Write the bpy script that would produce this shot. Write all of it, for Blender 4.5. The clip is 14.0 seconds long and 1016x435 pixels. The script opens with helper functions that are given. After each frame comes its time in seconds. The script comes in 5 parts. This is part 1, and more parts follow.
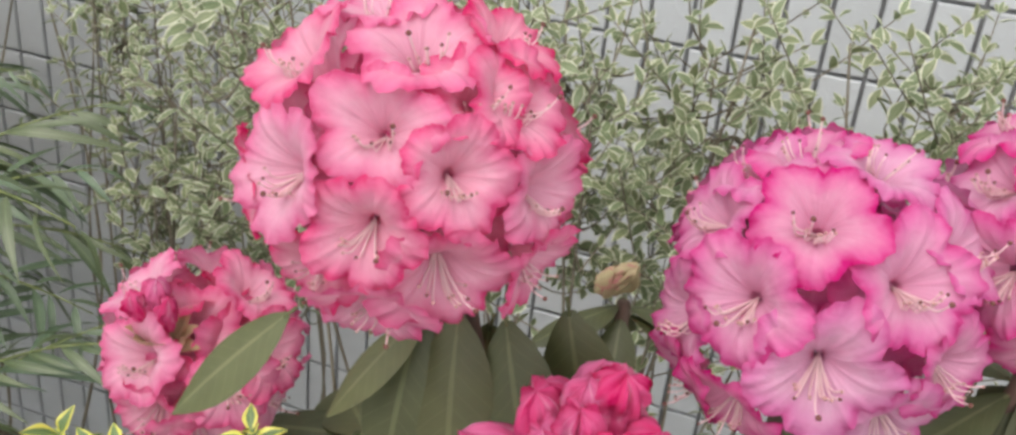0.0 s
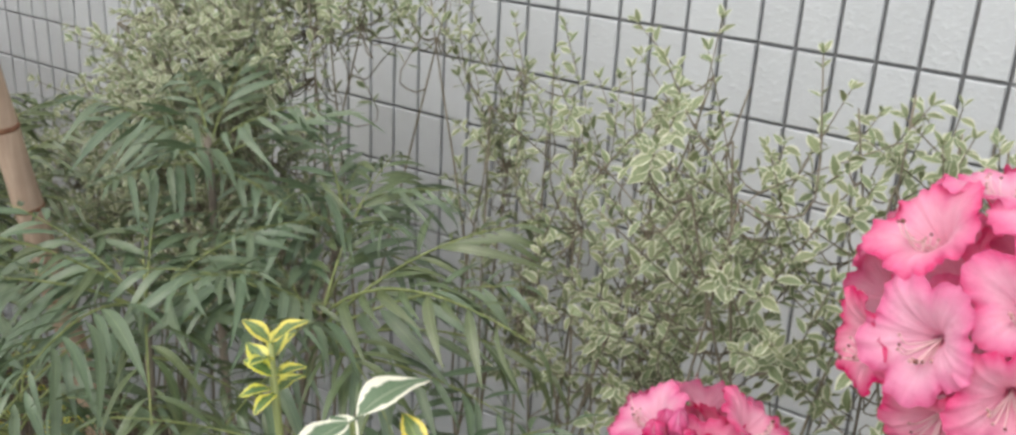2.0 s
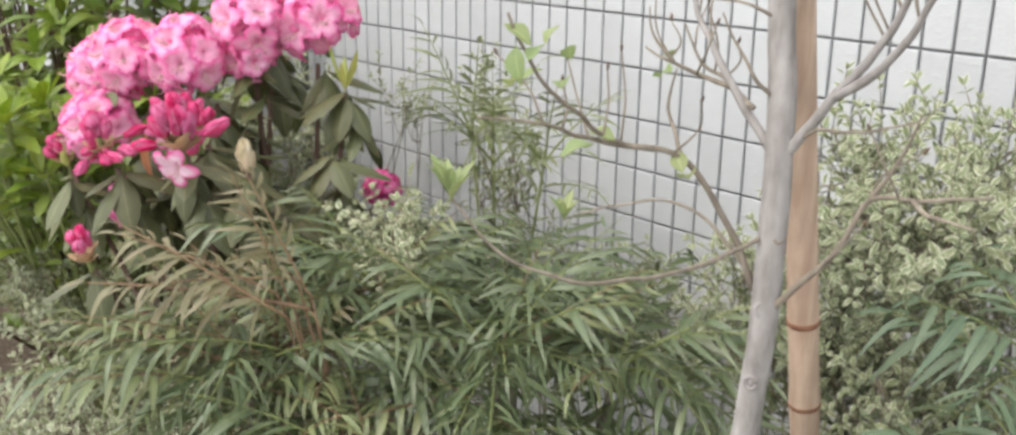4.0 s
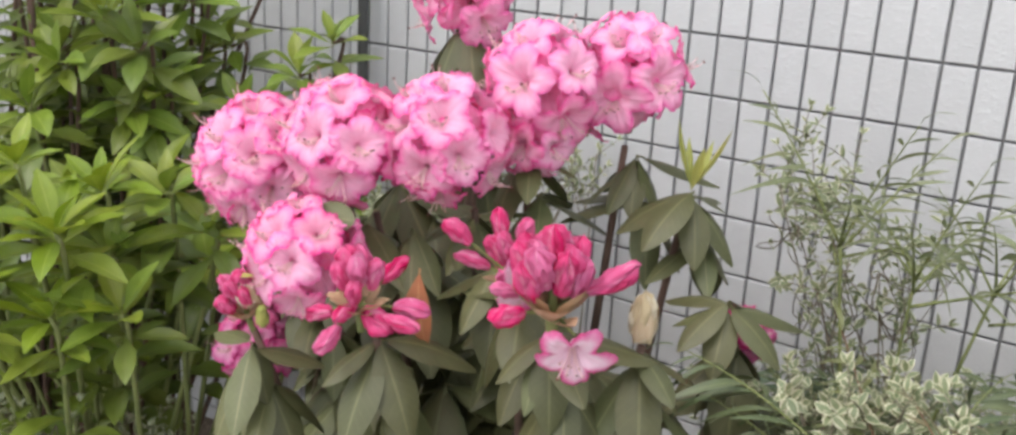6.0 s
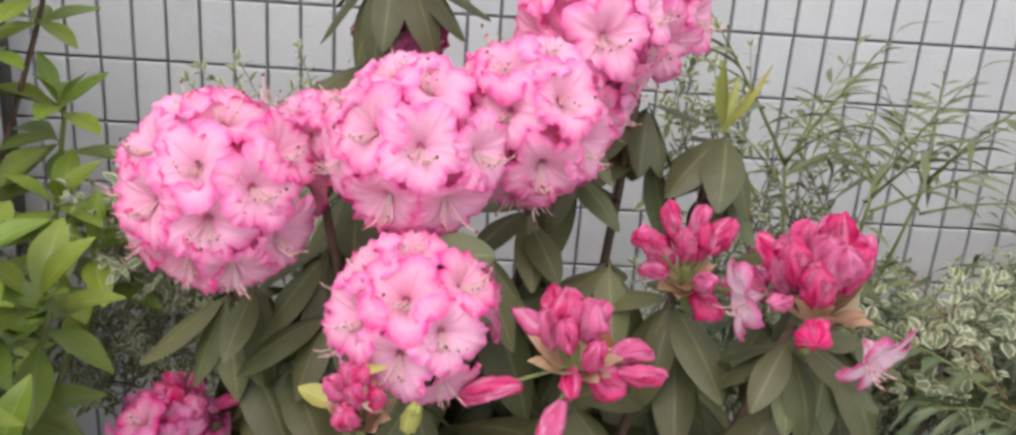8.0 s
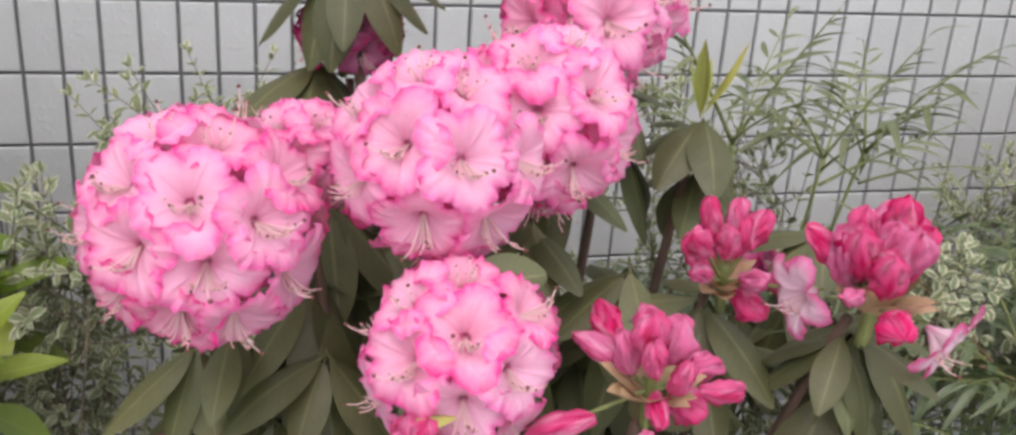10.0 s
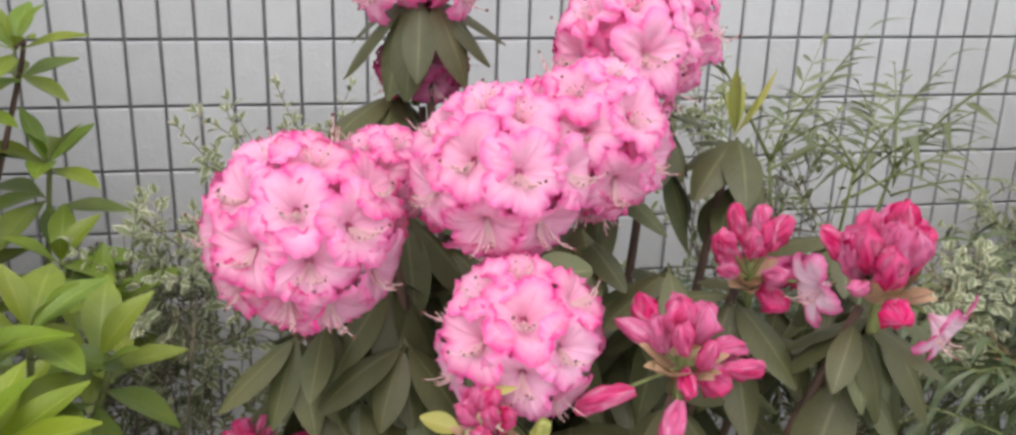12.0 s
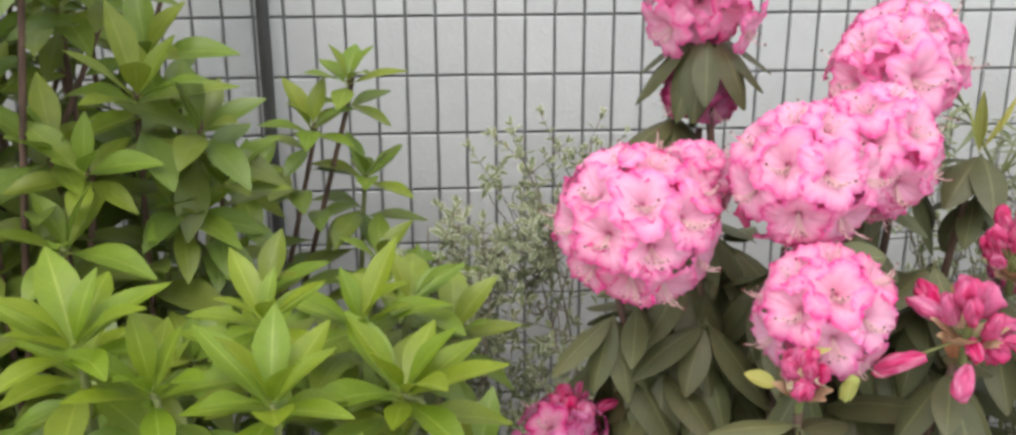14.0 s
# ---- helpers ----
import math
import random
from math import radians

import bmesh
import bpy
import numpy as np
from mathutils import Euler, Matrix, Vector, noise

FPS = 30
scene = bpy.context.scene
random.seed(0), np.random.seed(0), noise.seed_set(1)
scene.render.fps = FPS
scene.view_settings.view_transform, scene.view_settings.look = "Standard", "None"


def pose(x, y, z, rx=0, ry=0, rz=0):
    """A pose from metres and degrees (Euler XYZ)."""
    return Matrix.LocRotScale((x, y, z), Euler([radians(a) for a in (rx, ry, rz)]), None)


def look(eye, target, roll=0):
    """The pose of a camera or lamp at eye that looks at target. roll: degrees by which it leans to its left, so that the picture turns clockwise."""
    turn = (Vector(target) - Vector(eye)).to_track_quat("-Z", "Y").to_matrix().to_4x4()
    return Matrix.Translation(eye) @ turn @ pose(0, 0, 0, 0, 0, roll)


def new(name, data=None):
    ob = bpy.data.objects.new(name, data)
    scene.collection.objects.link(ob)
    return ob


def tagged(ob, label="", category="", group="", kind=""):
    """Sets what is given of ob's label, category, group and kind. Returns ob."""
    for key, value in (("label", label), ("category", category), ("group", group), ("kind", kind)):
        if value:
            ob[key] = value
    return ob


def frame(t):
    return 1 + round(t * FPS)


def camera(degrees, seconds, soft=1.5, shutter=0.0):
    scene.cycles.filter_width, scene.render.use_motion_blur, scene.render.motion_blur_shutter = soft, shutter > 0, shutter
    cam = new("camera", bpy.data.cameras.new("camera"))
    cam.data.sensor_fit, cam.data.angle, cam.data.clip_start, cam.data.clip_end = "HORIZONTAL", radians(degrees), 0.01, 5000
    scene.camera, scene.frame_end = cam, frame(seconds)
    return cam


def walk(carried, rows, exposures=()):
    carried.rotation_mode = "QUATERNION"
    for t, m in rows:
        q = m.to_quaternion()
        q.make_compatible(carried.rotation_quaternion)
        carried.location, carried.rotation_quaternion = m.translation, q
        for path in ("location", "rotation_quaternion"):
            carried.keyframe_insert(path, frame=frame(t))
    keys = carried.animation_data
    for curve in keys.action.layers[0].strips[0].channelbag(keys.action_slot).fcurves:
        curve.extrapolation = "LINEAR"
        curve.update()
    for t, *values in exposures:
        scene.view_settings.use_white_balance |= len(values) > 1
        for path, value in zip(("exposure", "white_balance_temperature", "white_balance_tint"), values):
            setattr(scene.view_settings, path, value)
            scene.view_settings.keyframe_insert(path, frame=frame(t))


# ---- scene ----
cam = camera(52.53, 14.0, soft=2.8)

# seconds, x, y, z, yaw, pitch, roll
PATH = [
    (0.0, 2.8333, -1.1744, 1.2810, 20.56, -26.19, -5.26),
    (0.5, 2.8115, -1.1630, 1.2827, 21.21, -25.74, -5.13),
    (1.0, 2.7980, -1.1793, 1.2859, 22.12, -24.83, -4.89),
    (1.5, 2.7692, -1.2126, 1.2923, 26.69, -23.29, -3.95),
    (2.0, 2.7075, -1.2666, 1.3059, 34.12, -21.41, -2.92),
    (2.5, 2.6272, -1.3106, 1.3242, 39.88, -20.55, -2.02),
    (3.0, 2.4996, -1.4108, 1.3448, 45.39, -20.44, -1.59),
    (3.5, 2.3610, -1.4955, 1.3567, 46.02, -20.65, -0.87),
    (4.0, 2.1720, -1.5475, 1.3705, 46.86, -17.47, -0.66),
    (4.2, 2.0642, -1.5393, 1.3793, 47.19, -17.00, -0.46),
    (6.3, 1.0181, -1.6203, 1.3500, 28.42, -17.86, -3.04),
    (6.5, 0.9374, -1.6241, 1.3504, 24.54, -18.31, -3.07),
    (7.0, 0.7504, -1.6016, 1.3214, 16.44, -19.30, -4.46),
    (7.5, 0.5851, -1.5672, 1.3307, 8.08, -20.90, -4.85),
    (8.0, 0.4408, -1.5561, 1.3288, -1.84, -21.16, -4.03),
    (8.2, 0.4129, -1.5419, 1.3283, -3.76, -21.52, -4.23),
    (10.3, 0.2769, -1.4422, 1.3055, -14.33, -21.27, -3.43),
    (10.5, 0.2693, -1.4554, 1.3096, -14.62, -21.18, -3.41),
    (11.0, 0.2463, -1.4868, 1.3182, -14.96, -20.56, -3.20),
    (11.5, 0.2525, -1.5138, 1.3224, -14.01, -20.19, -2.68),
    (12.0, 0.2662, -1.5652, 1.3374, -10.55, -20.07, -1.74),
    (12.5, 0.2775, -1.6202, 1.3377, -8.04, -19.47, -1.45),
    (13.0, 0.2481, -1.6609, 1.3448, -7.26, -18.74, -1.38),
    (13.5, 0.1668, -1.7022, 1.3562, -6.42, -18.45, -0.60),
    (14.0, 0.0728, -1.7351, 1.3600, -3.27, -18.00, 0.19),
]
walk(cam, [(t, pose(x, y, z, 90 + pitch, roll, yaw)) for t, x, y, z, yaw, pitch, roll in PATH],
     exposures=[(0.0, 0.74, 6500, 10), (1.0, 0.72, 6500, 10), (2.5, 0.92, 6500, 10), (3.5, 1.16, 6550, 10), (4.2, 1.14, 6550, 11),
                (6.5, 0.88, 6480, 14), (8.0, 0.77, 6480, 15), (12.5, 0.73, 6480, 13), (14.0, 0.84, 6550, 10)])

# ---- sky and sun: bright overcast ----
world = bpy.data.worlds.new("overcast_sky")
scene.world = world
world.use_nodes = True
wn, wl = world.node_tree.nodes, world.node_tree.links
sky = wn.new("ShaderNodeTexSky")
sky.sky_type, sky.sun_disc = "NISHITA", False
sky.sun_elevation, sky.sun_rotation = radians(58), radians(200)
sky.dust_density, sky.air_density = 4.0, 1.0
cloud = wn.new("ShaderNodeMix")
cloud.data_type = "RGBA"
cloud.inputs[0].default_value = 0.75
cloud.inputs[7].default_value = (7.6, 7.7, 7.6, 1)
wl.new(sky.outputs[0], cloud.inputs[6])
wl.new(cloud.outputs[2], wn["Background"].inputs[0])
wn["Background"].inputs[1].default_value = 0.145

sun = new("sun", bpy.data.lights.new("sun", "SUN"))
sun.data.energy, sun.data.angle, sun.data.color = 0.75, radians(40), (1.0, 0.96, 0.9)
sun.matrix_world = look((-0.9, -2.6, 4.4), (0, 0, 0))


# ---- materials ----
class Nodes:
    """A short way to write node materials."""

    def __init__(self, name):
        self.mat = bpy.data.materials.new(name)
        self.mat.use_nodes = True
        self.tree = self.mat.node_tree
        self.bsdf = self.tree.nodes["Principled BSDF"]
        self.out = self.tree.nodes["Material Output"]

    def put(self, socket, value):
        if isinstance(value, bpy.types.NodeSocket):
            self.tree.links.new(value, socket)
        else:
            socket.default_value = value

    def node(self, kind, **inputs):
        n = self.tree.nodes.new(kind)
        for key, value in inputs.items():
            self.put(n.inputs[key.replace("_", " ")], value)
        return n

    def attribute(self, name):
        n = self.tree.nodes.new("ShaderNodeAttribute")
        n.attribute_name = name
        return n.outputs["Fac"]

    def math(self, op, a, b=0.0, c=0.0):
        n = self.tree.nodes.new("ShaderNodeMath")
        n.operation = op
        for s, v in zip(n.inputs, (a, b, c)):
            self.put(s, v)
        return n.outputs[0]

    def noise(self, scale, detail=3.0, vector=None, rough=0.55):
        n = self.node("ShaderNodeTexNoise", Scale=scale, Detail=detail, Roughness=rough)
        self.put(n.inputs["Vector"], vector or self.place())
        return n.outputs["Fac"]

    def place(self):
        return self.node("ShaderNodeTexCoord").outputs["Object"]

    def world_place(self):
        return self.node("ShaderNodeNewGeometry").outputs["Position"]

    def ramp(self, fac, *stops):
        n = self.tree.nodes.new("ShaderNodeValToRGB")
        self.put(n.inputs[0], fac)
        el = n.color_ramp.elements
        while len(el) < len(stops):
            el.new(0.5)
        for e, (pos, colour) in zip(el, stops):
            e.position = pos
            e.color = (*colour, 1) if len(colour) == 3 else colour
        return n.outputs[0]

    def mix(self, fac, a, b, blend="MIX"):
        n = self.tree.nodes.new("ShaderNodeMix")
        n.data_type, n.blend_type = "RGBA", blend
        for s, v in zip((n.inputs[0], n.inputs[6], n.inputs[7]), (fac, a, b)):
            self.put(s, (*v, 1) if isinstance(v, tuple) and len(v) == 3 else v)
        return n.outputs[2]

    def vary(self):
        """A number of its own for each object and each loose piece of it."""
        a = self.node("ShaderNodeObjectInfo").outputs["Random"]
        b = self.node("ShaderNodeNewGeometry").outputs["Random Per Island"]
        return self.math("FRACT", self.math("ADD", self.math("MULTIPLY", a, 7.31), b))

    def shift(self, colour, hue, sat, val):
        n = self.node("ShaderNodeHueSaturation", Hue=hue, Saturation=sat, Value=val, Color=colour)
        return n.outputs[0]

    def bump(self, height, strength=0.3, distance=0.002):
        n = self.node("ShaderNodeBump", Strength=strength, Distance=distance, Height=height)
        self.put(self.bsdf.inputs["Normal"], n.outputs[0])
        return n.outputs[0]

    def finish(self, colour, rough=0.5, spec=0.4, thin=0.0, tint=None):
        self.put(self.bsdf.inputs["Base Color"], (*colour, 1) if isinstance(colour, tuple) else colour)
        self.put(self.bsdf.inputs["Roughness"], rough)
        self.put(self.bsdf.inputs["Specular IOR Level"], spec)
        if thin:
            t = self.node("ShaderNodeBsdfTranslucent")
            self.put(t.inputs["Color"], tint or ((*colour, 1) if isinstance(colour, tuple) else colour))
            m = self.tree.nodes.new("ShaderNodeMixShader")
            m.inputs[0].default_value = thin
            self.tree.links.new(self.bsdf.outputs[0], m.inputs[1])
            self.tree.links.new(t.outputs[0], m.inputs[2])
            self.tree.links.new(m.outputs[0], self.out.inputs[0])
        return self.mat


def petal_material(name, throat, pale, mid, edge, start=0.45):
    n = Nodes(name)
    u, v, w = n.attribute("u"), n.attribute("v"), n.attribute("w")
    wob = n.math("MULTIPLY_ADD", n.noise(3.0, 3), 0.3, -0.15)
    fine = n.math("MULTIPLY_ADD", n.noise(11.0, 3), 0.14, -0.07)
    # the colour of the rim runs further in between the lobes than along their middle
    fac = n.math("ADD", n.math("ADD", n.math("ADD", u, wob), fine), n.math("MULTIPLY_ADD", w, 0.14, -0.07))
    col = n.ramp(fac, (0.0, throat), (0.2, pale), (start, pale), (0.86, mid), (1.0, edge))
    rays = n.math("ABSOLUTE", n.math("SINE", n.math("MULTIPLY", v, 94.0)))
    veins = n.math("MULTIPLY", n.math("POWER", rays, 8.0), n.math("MULTIPLY_ADD", u, 0.12, 0.03))
    col = n.mix(veins, col, mid)
    mid_line = n.math("MULTIPLY", n.math("LESS_THAN", w, 0.06), n.math("LESS_THAN", u, 0.7))
    col = n.mix(n.math("MULTIPLY", mid_line, 0.14), col, mid)
    r = n.vary()
    col = n.shift(col, n.math("MULTIPLY_ADD", r, 0.02, 0.49), n.math("MULTIPLY_ADD", r, 0.22, 0.88), n.math("MULTIPLY_ADD", n.noise(2.0, 2), 0.18, 0.91))
    n.bump(n.math("ADD", n.noise(9.0, 4), n.math("MULTIPLY", rays, 0.25)), 0.2, 0.015)
    return n.finish(col, 0.6, 0.25, 0.36)


def leaf_material(name, base, dark, rib, margin=None, width=0.5, rough=0.4, thin=0.2, spec=0.7, hue=0.03):
    n = Nodes(name)
    u, v = n.attribute("u"), n.attribute("v")
    r = n.vary()
    col = n.mix(n.noise(14.0, 4, n.world_place()), dark, base)
    col = n.mix(n.math("MULTIPLY", r, 0.45), col, dark)
    if margin:
        edge = n.math("ADD", u, n.math("MULTIPLY_ADD", n.noise(160.0, 2, n.world_place()), 0.7, -0.35))
        col = n.mix(n.ramp(edge, (width - 0.05, (0, 0, 0)), (width + 0.05, (1, 1, 1))), col, margin)
    side = n.math("ABSOLUTE", n.math("SINE", n.math("MULTIPLY", n.math("SUBTRACT", v, n.math("MULTIPLY", u, 0.18)), 34.0)))
    side = n.math("MULTIPLY", n.math("LESS_THAN", side, 0.13), 0.22)
    ribs = n.math("MAXIMUM", n.math("MULTIPLY", n.math("LESS_THAN", u, 0.07), 0.7), side)
    col = n.mix(ribs, col, rib)
    col = n.shift(col, n.math("MULTIPLY_ADD", r, hue, 0.5 - hue / 2), 1.0, n.math("MULTIPLY_ADD", n.noise(60.0, 3, n.world_place()), 0.4, 0.8))
    n.bump(n.math("SUBTRACT", n.noise(220.0, 2, n.world_place()), n.math("MULTIPLY", ribs, 1.5)), 0.25, 0.0006)
    return n.finish(col, n.math("MULTIPLY_ADD", n.noise(40.0, 2, n.world_place()), 0.2, rough - 0.1), spec, thin)


def bark_material(name, a, b, scale=(40, 40, 6), rough=0.8):
    n = Nodes(name)
    m = n.node("ShaderNodeMapping", Vector=n.world_place(), Scale=scale)
    grain = n.noise(2.0, 6, m.outputs[0])
    blot = n.noise(18.0, 3, n.world_place())
    col = n.mix(n.ramp(grain, (0.35, (0, 0, 0)), (0.68, (1, 1, 1))), a, b)
    col = n.shift(col, 0.5, 1.0, n.math("MULTIPLY_ADD", blot, 0.7, 0.62))
    n.bump(grain, 0.5, 0.002)
    return n.finish(col, rough, 0.3)


PETAL_PALE = petal_material("petal_pale_pink", (0.88, 0.42, 0.6), (0.91, 0.465, 0.655), (0.89, 0.29, 0.54), (0.83, 0.115, 0.4), 0.58)
PETAL_MAUVE = petal_material("petal_mauve_pink", (0.76, 0.34, 0.5), (0.75, 0.355, 0.52), (0.67, 0.15, 0.37), (0.58, 0.045, 0.235), 0.48)
PETAL_ROSE = petal_material("petal_rose", (0.78, 0.34, 0.47), (0.82, 0.4, 0.53), (0.74, 0.175, 0.34), (0.66, 0.065, 0.21), 0.46)
PETAL_DEEP = petal_material("petal_deep", (0.55, 0.1, 0.25), (0.74, 0.26, 0.47), (0.66, 0.09, 0.3), (0.54, 0.02, 0.16), 0.3)
PETAL_BUD = petal_material("petal_bud", (0.82, 0.32, 0.5), (0.74, 0.15, 0.34), (0.68, 0.055, 0.21), (0.42, 0.01, 0.075), 0.3)
PETAL_WHITE = petal_material("petal_white_pink", (0.7, 0.3, 0.45), (0.86, 0.62, 0.74), (0.76, 0.2, 0.42), (0.62, 0.04, 0.2), 0.62)
FILAMENT = Nodes("filament").finish((0.85, 0.6, 0.62), 0.5, 0.3, 0.25)
ANTHER = Nodes("anther").finish((0.16, 0.06, 0.05), 0.6, 0.3)
ANTHER_PALE = Nodes("pale_anther").finish((0.5, 0.27, 0.25), 0.6, 0.3)

RHODO_LEAF = leaf_material("rhododendron_leaf", (0.105, 0.11, 0.044), (0.068, 0.072, 0.03), (0.155, 0.16, 0.072), rough=0.5, thin=0.14, spec=0.5)
RHODO_OLD = leaf_material("old_leaf", (0.145, 0.155, 0.06), (0.09, 0.1, 0.042), (0.2, 0.2, 0.095), rough=0.5, thin=0.14, spec=0.5)
LAUREL_YOUNG = leaf_material("young_evergreen_leaf", (0.23, 0.31, 0.022), (0.16, 0.235, 0.016), (0.3, 0.37, 0.06), rough=0.4, thin=0.3, hue=0.02, spec=0.45)
LAUREL_MID = leaf_material("evergreen_leaf", (0.23, 0.3, 0.035), (0.145, 0.21, 0.024), (0.26, 0.32, 0.06), rough=0.4, thin=0.22, spec=0.5)
LAUREL_OLD = leaf_material("old_evergreen_leaf", (0.16, 0.21, 0.032), (0.1, 0.145, 0.024), (0.16, 0.2, 0.05), rough=0.4, thin=0.14, spec=0.55)
PRIVET = leaf_material("white_edged_leaf", (0.24, 0.28, 0.138), (0.16, 0.198, 0.095), (0.3, 0.34, 0.18), (0.62, 0.62, 0.46), 0.7, rough=0.5, thin=0.25)
PRIVET_PALE = leaf_material("broad_white_edged_leaf", (0.22, 0.26, 0.13), (0.15, 0.19, 0.09), (0.28, 0.32, 0.18), (0.6, 0.59, 0.42), 0.6, rough=0.5, thin=0.25)
EUONYMUS = leaf_material("yellow_edged_leaf", (0.13, 0.2, 0.05), (0.08, 0.14, 0.04), (0.2, 0.28, 0.08), (0.66, 0.6, 0.1), 0.55, rough=0.4, thin=0.25)
DOGWOOD = leaf_material("white_margined_leaf", (0.13, 0.2, 0.11), (0.09, 0.15, 0.08), (0.25, 0.3, 0.2), (0.78, 0.76, 0.62), 0.62, rough=0.5, thin=0.25)
MAHONIA = leaf_material("narrow_leaflet", (0.115, 0.155, 0.065), (0.07, 0.095, 0.04), (0.19, 0.23, 0.1), rough=0.38, thin=0.2)
MAHONIA_PALE = leaf_material("young_narrow_leaflet", (0.19, 0.215, 0.085), (0.13, 0.155, 0.06), (0.27, 0.3, 0.12), rough=0.42, thin=0.25)
MAHONIA_THIN = leaf_material("slender_leaflet", (0.21, 0.24, 0.12), (0.15, 0.175, 0.085), (0.26, 0.3, 0.15), rough=0.42, thin=0.25)
MAHONIA_BLUE = leaf_material("grey_green_leaflet", (0.14, 0.19, 0.11), (0.085, 0.13, 0.07), (0.19, 0.25, 0.13), rough=0.4, thin=0.2)
YOUNG_TREE_LEAF = leaf_material("fresh_tree_leaf", (0.3, 0.36, 0.16), (0.24, 0.3, 0.12), (0.4, 0.46, 0.2), rough=0.5, thin=0.35)
DEAD_LEAF = leaf_material("dead_leaf", (0.42, 0.17, 0.05), (0.25, 0.11, 0.05), (0.45, 0.25, 0.1), rough=0.7, thin=0.15)
BUD_SCALE = leaf_material("bud_scale", (0.6, 0.43, 0.27), (0.46, 0.3, 0.18), (0.62, 0.48, 0.3), rough=0.7, thin=0.1)
BUD_CREAM = leaf_material("cream_bud_scale", (0.6, 0.5, 0.32), (0.48, 0.36, 0.22), (0.62, 0.54, 0.36), (0.62, 0.55, 0.42), 0.75, rough=0.65, thin=0.15)
BUD_LIME = leaf_material("lime_bud_scale", (0.44, 0.46, 0.12), (0.34, 0.36, 0.09), (0.5, 0.5, 0.18), rough=0.5, thin=0.2)
BRONZE = leaf_material("bronze_leaflet", (0.2, 0.175, 0.085), (0.14, 0.125, 0.06), (0.3, 0.24, 0.12), rough=0.42, thin=0.25)
BUD_GREEN = leaf_material("green_bud_scale", (0.48, 0.4, 0.22), (0.42, 0.3, 0.18), (0.52, 0.45, 0.26), (0.46, 0.2, 0.17), 0.7, rough=0.6, thin=0.15)

TRUNK_BARK = bark_material("smooth_grey_bark", (0.2, 0.18, 0.17), (0.36, 0.34, 0.33), (30, 30, 10))
TWIG_BARK = bark_material("twig_bark", (0.15, 0.125, 0.1), (0.29, 0.25, 0.2))
SHRUB_TWIG = bark_material("grey_brown_twig", (0.13, 0.11, 0.08), (0.25, 0.215, 0.16))
DARK_TWIG = bark_material("dark_twig_bark", (0.07, 0.045, 0.035), (0.16, 0.1, 0.075))
GREEN_TWIG = bark_material("green_twig", (0.14, 0.17, 0.06), (0.24, 0.27, 0.1), rough=0.55)
RED_TWIG = bark_material("reddish_twig", (0.17, 0.1, 0.062), (0.26, 0.17, 0.1), rough=0.55)
BAMBOO = bark_material("weathered_bamboo", (0.36, 0.25, 0.185), (0.48, 0.36, 0.275), (55, 55, 3), 0.6)
BAMBOO_NODE = bark_material("bamboo_node", (0.14, 0.06, 0.035), (0.24, 0.12, 0.07), (40, 40, 40))


def tile_material():
    n = Nodes("glazed_grey_tile")
    p = n.world_place()
    r = n.node("ShaderNodeObjectInfo").outputs["Random"]
    i = n.node("ShaderNodeNewGeometry").outputs["Random Per Island"]
    r = n.math("FRACT", n.math("ADD", n.math("MULTIPLY", r, 3.7), i))
    col = n.mix(n.noise(30.0, 4, p), (0.455, 0.47, 0.48), (0.525, 0.542, 0.555))
    stain = n.ramp(n.noise(2.2, 4, n.node("ShaderNodeMapping", Vector=p, Scale=(1.0, 1.0, 0.35)).outputs[0]), (0.42, (0, 0, 0)), (0.75, (1, 1, 1)))
    col = n.mix(n.math("MULTIPLY", stain, 0.22), col, (0.42, 0.42, 0.4))
    col = n.shift(col, 0.5, 1.0, n.math("MULTIPLY_ADD", r, 0.1, 0.95))
    pits = n.ramp(n.noise(120.0, 3, p), (0.5, (0, 0, 0)), (0.68, (1, 1, 1)))
    n.bump(n.math("ADD", pits, n.math("MULTIPLY", n.noise(260.0, 2, p), 0.3)), 0.36, 0.0013)
    return n.finish(col, 0.5, 0.4)


def soil_material():
    n = Nodes("garden_soil")
    p = n.world_place()
    col = n.mix(n.noise(14.0, 6, p), (0.05, 0.038, 0.028), (0.13, 0.1, 0.075))
    col = n.mix(n.ramp(n.noise(120.0, 3, p), (0.56, (0, 0, 0)), (0.66, (1, 1, 1))), col, (0.2, 0.16, 0.12))
    n.bump(n.math("ADD", n.noise(50.0, 6, p), n.noise(9.0, 3, p)), 0.8, 0.015)
    return n.finish(col, 0.95, 0.15)


def joint_material():
    n = Nodes("dark_grey_joint_mortar")
    p = n.world_place()
    col = n.mix(n.noise(40.0, 5, p), (0.17, 0.17, 0.175), (0.26, 0.26, 0.265))
    n.bump(n.noise(400.0, 3, p), 0.4, 0.001)
    return n.finish(col, 0.85, 0.2)


def concrete_material():
    n = Nodes("pale_concrete")
    p = n.world_place()
    col = n.mix(n.noise(3.0, 5, p), (0.4, 0.39, 0.37), (0.5, 0.49, 0.47))
    col = n.mix(n.math("MULTIPLY", n.noise(90.0, 3, p), 0.3), col, (0.3, 0.3, 0.29))
    n.bump(n.noise(160.0, 4, p), 0.4, 0.002)
    return n.finish(col, 0.9, 0.2)


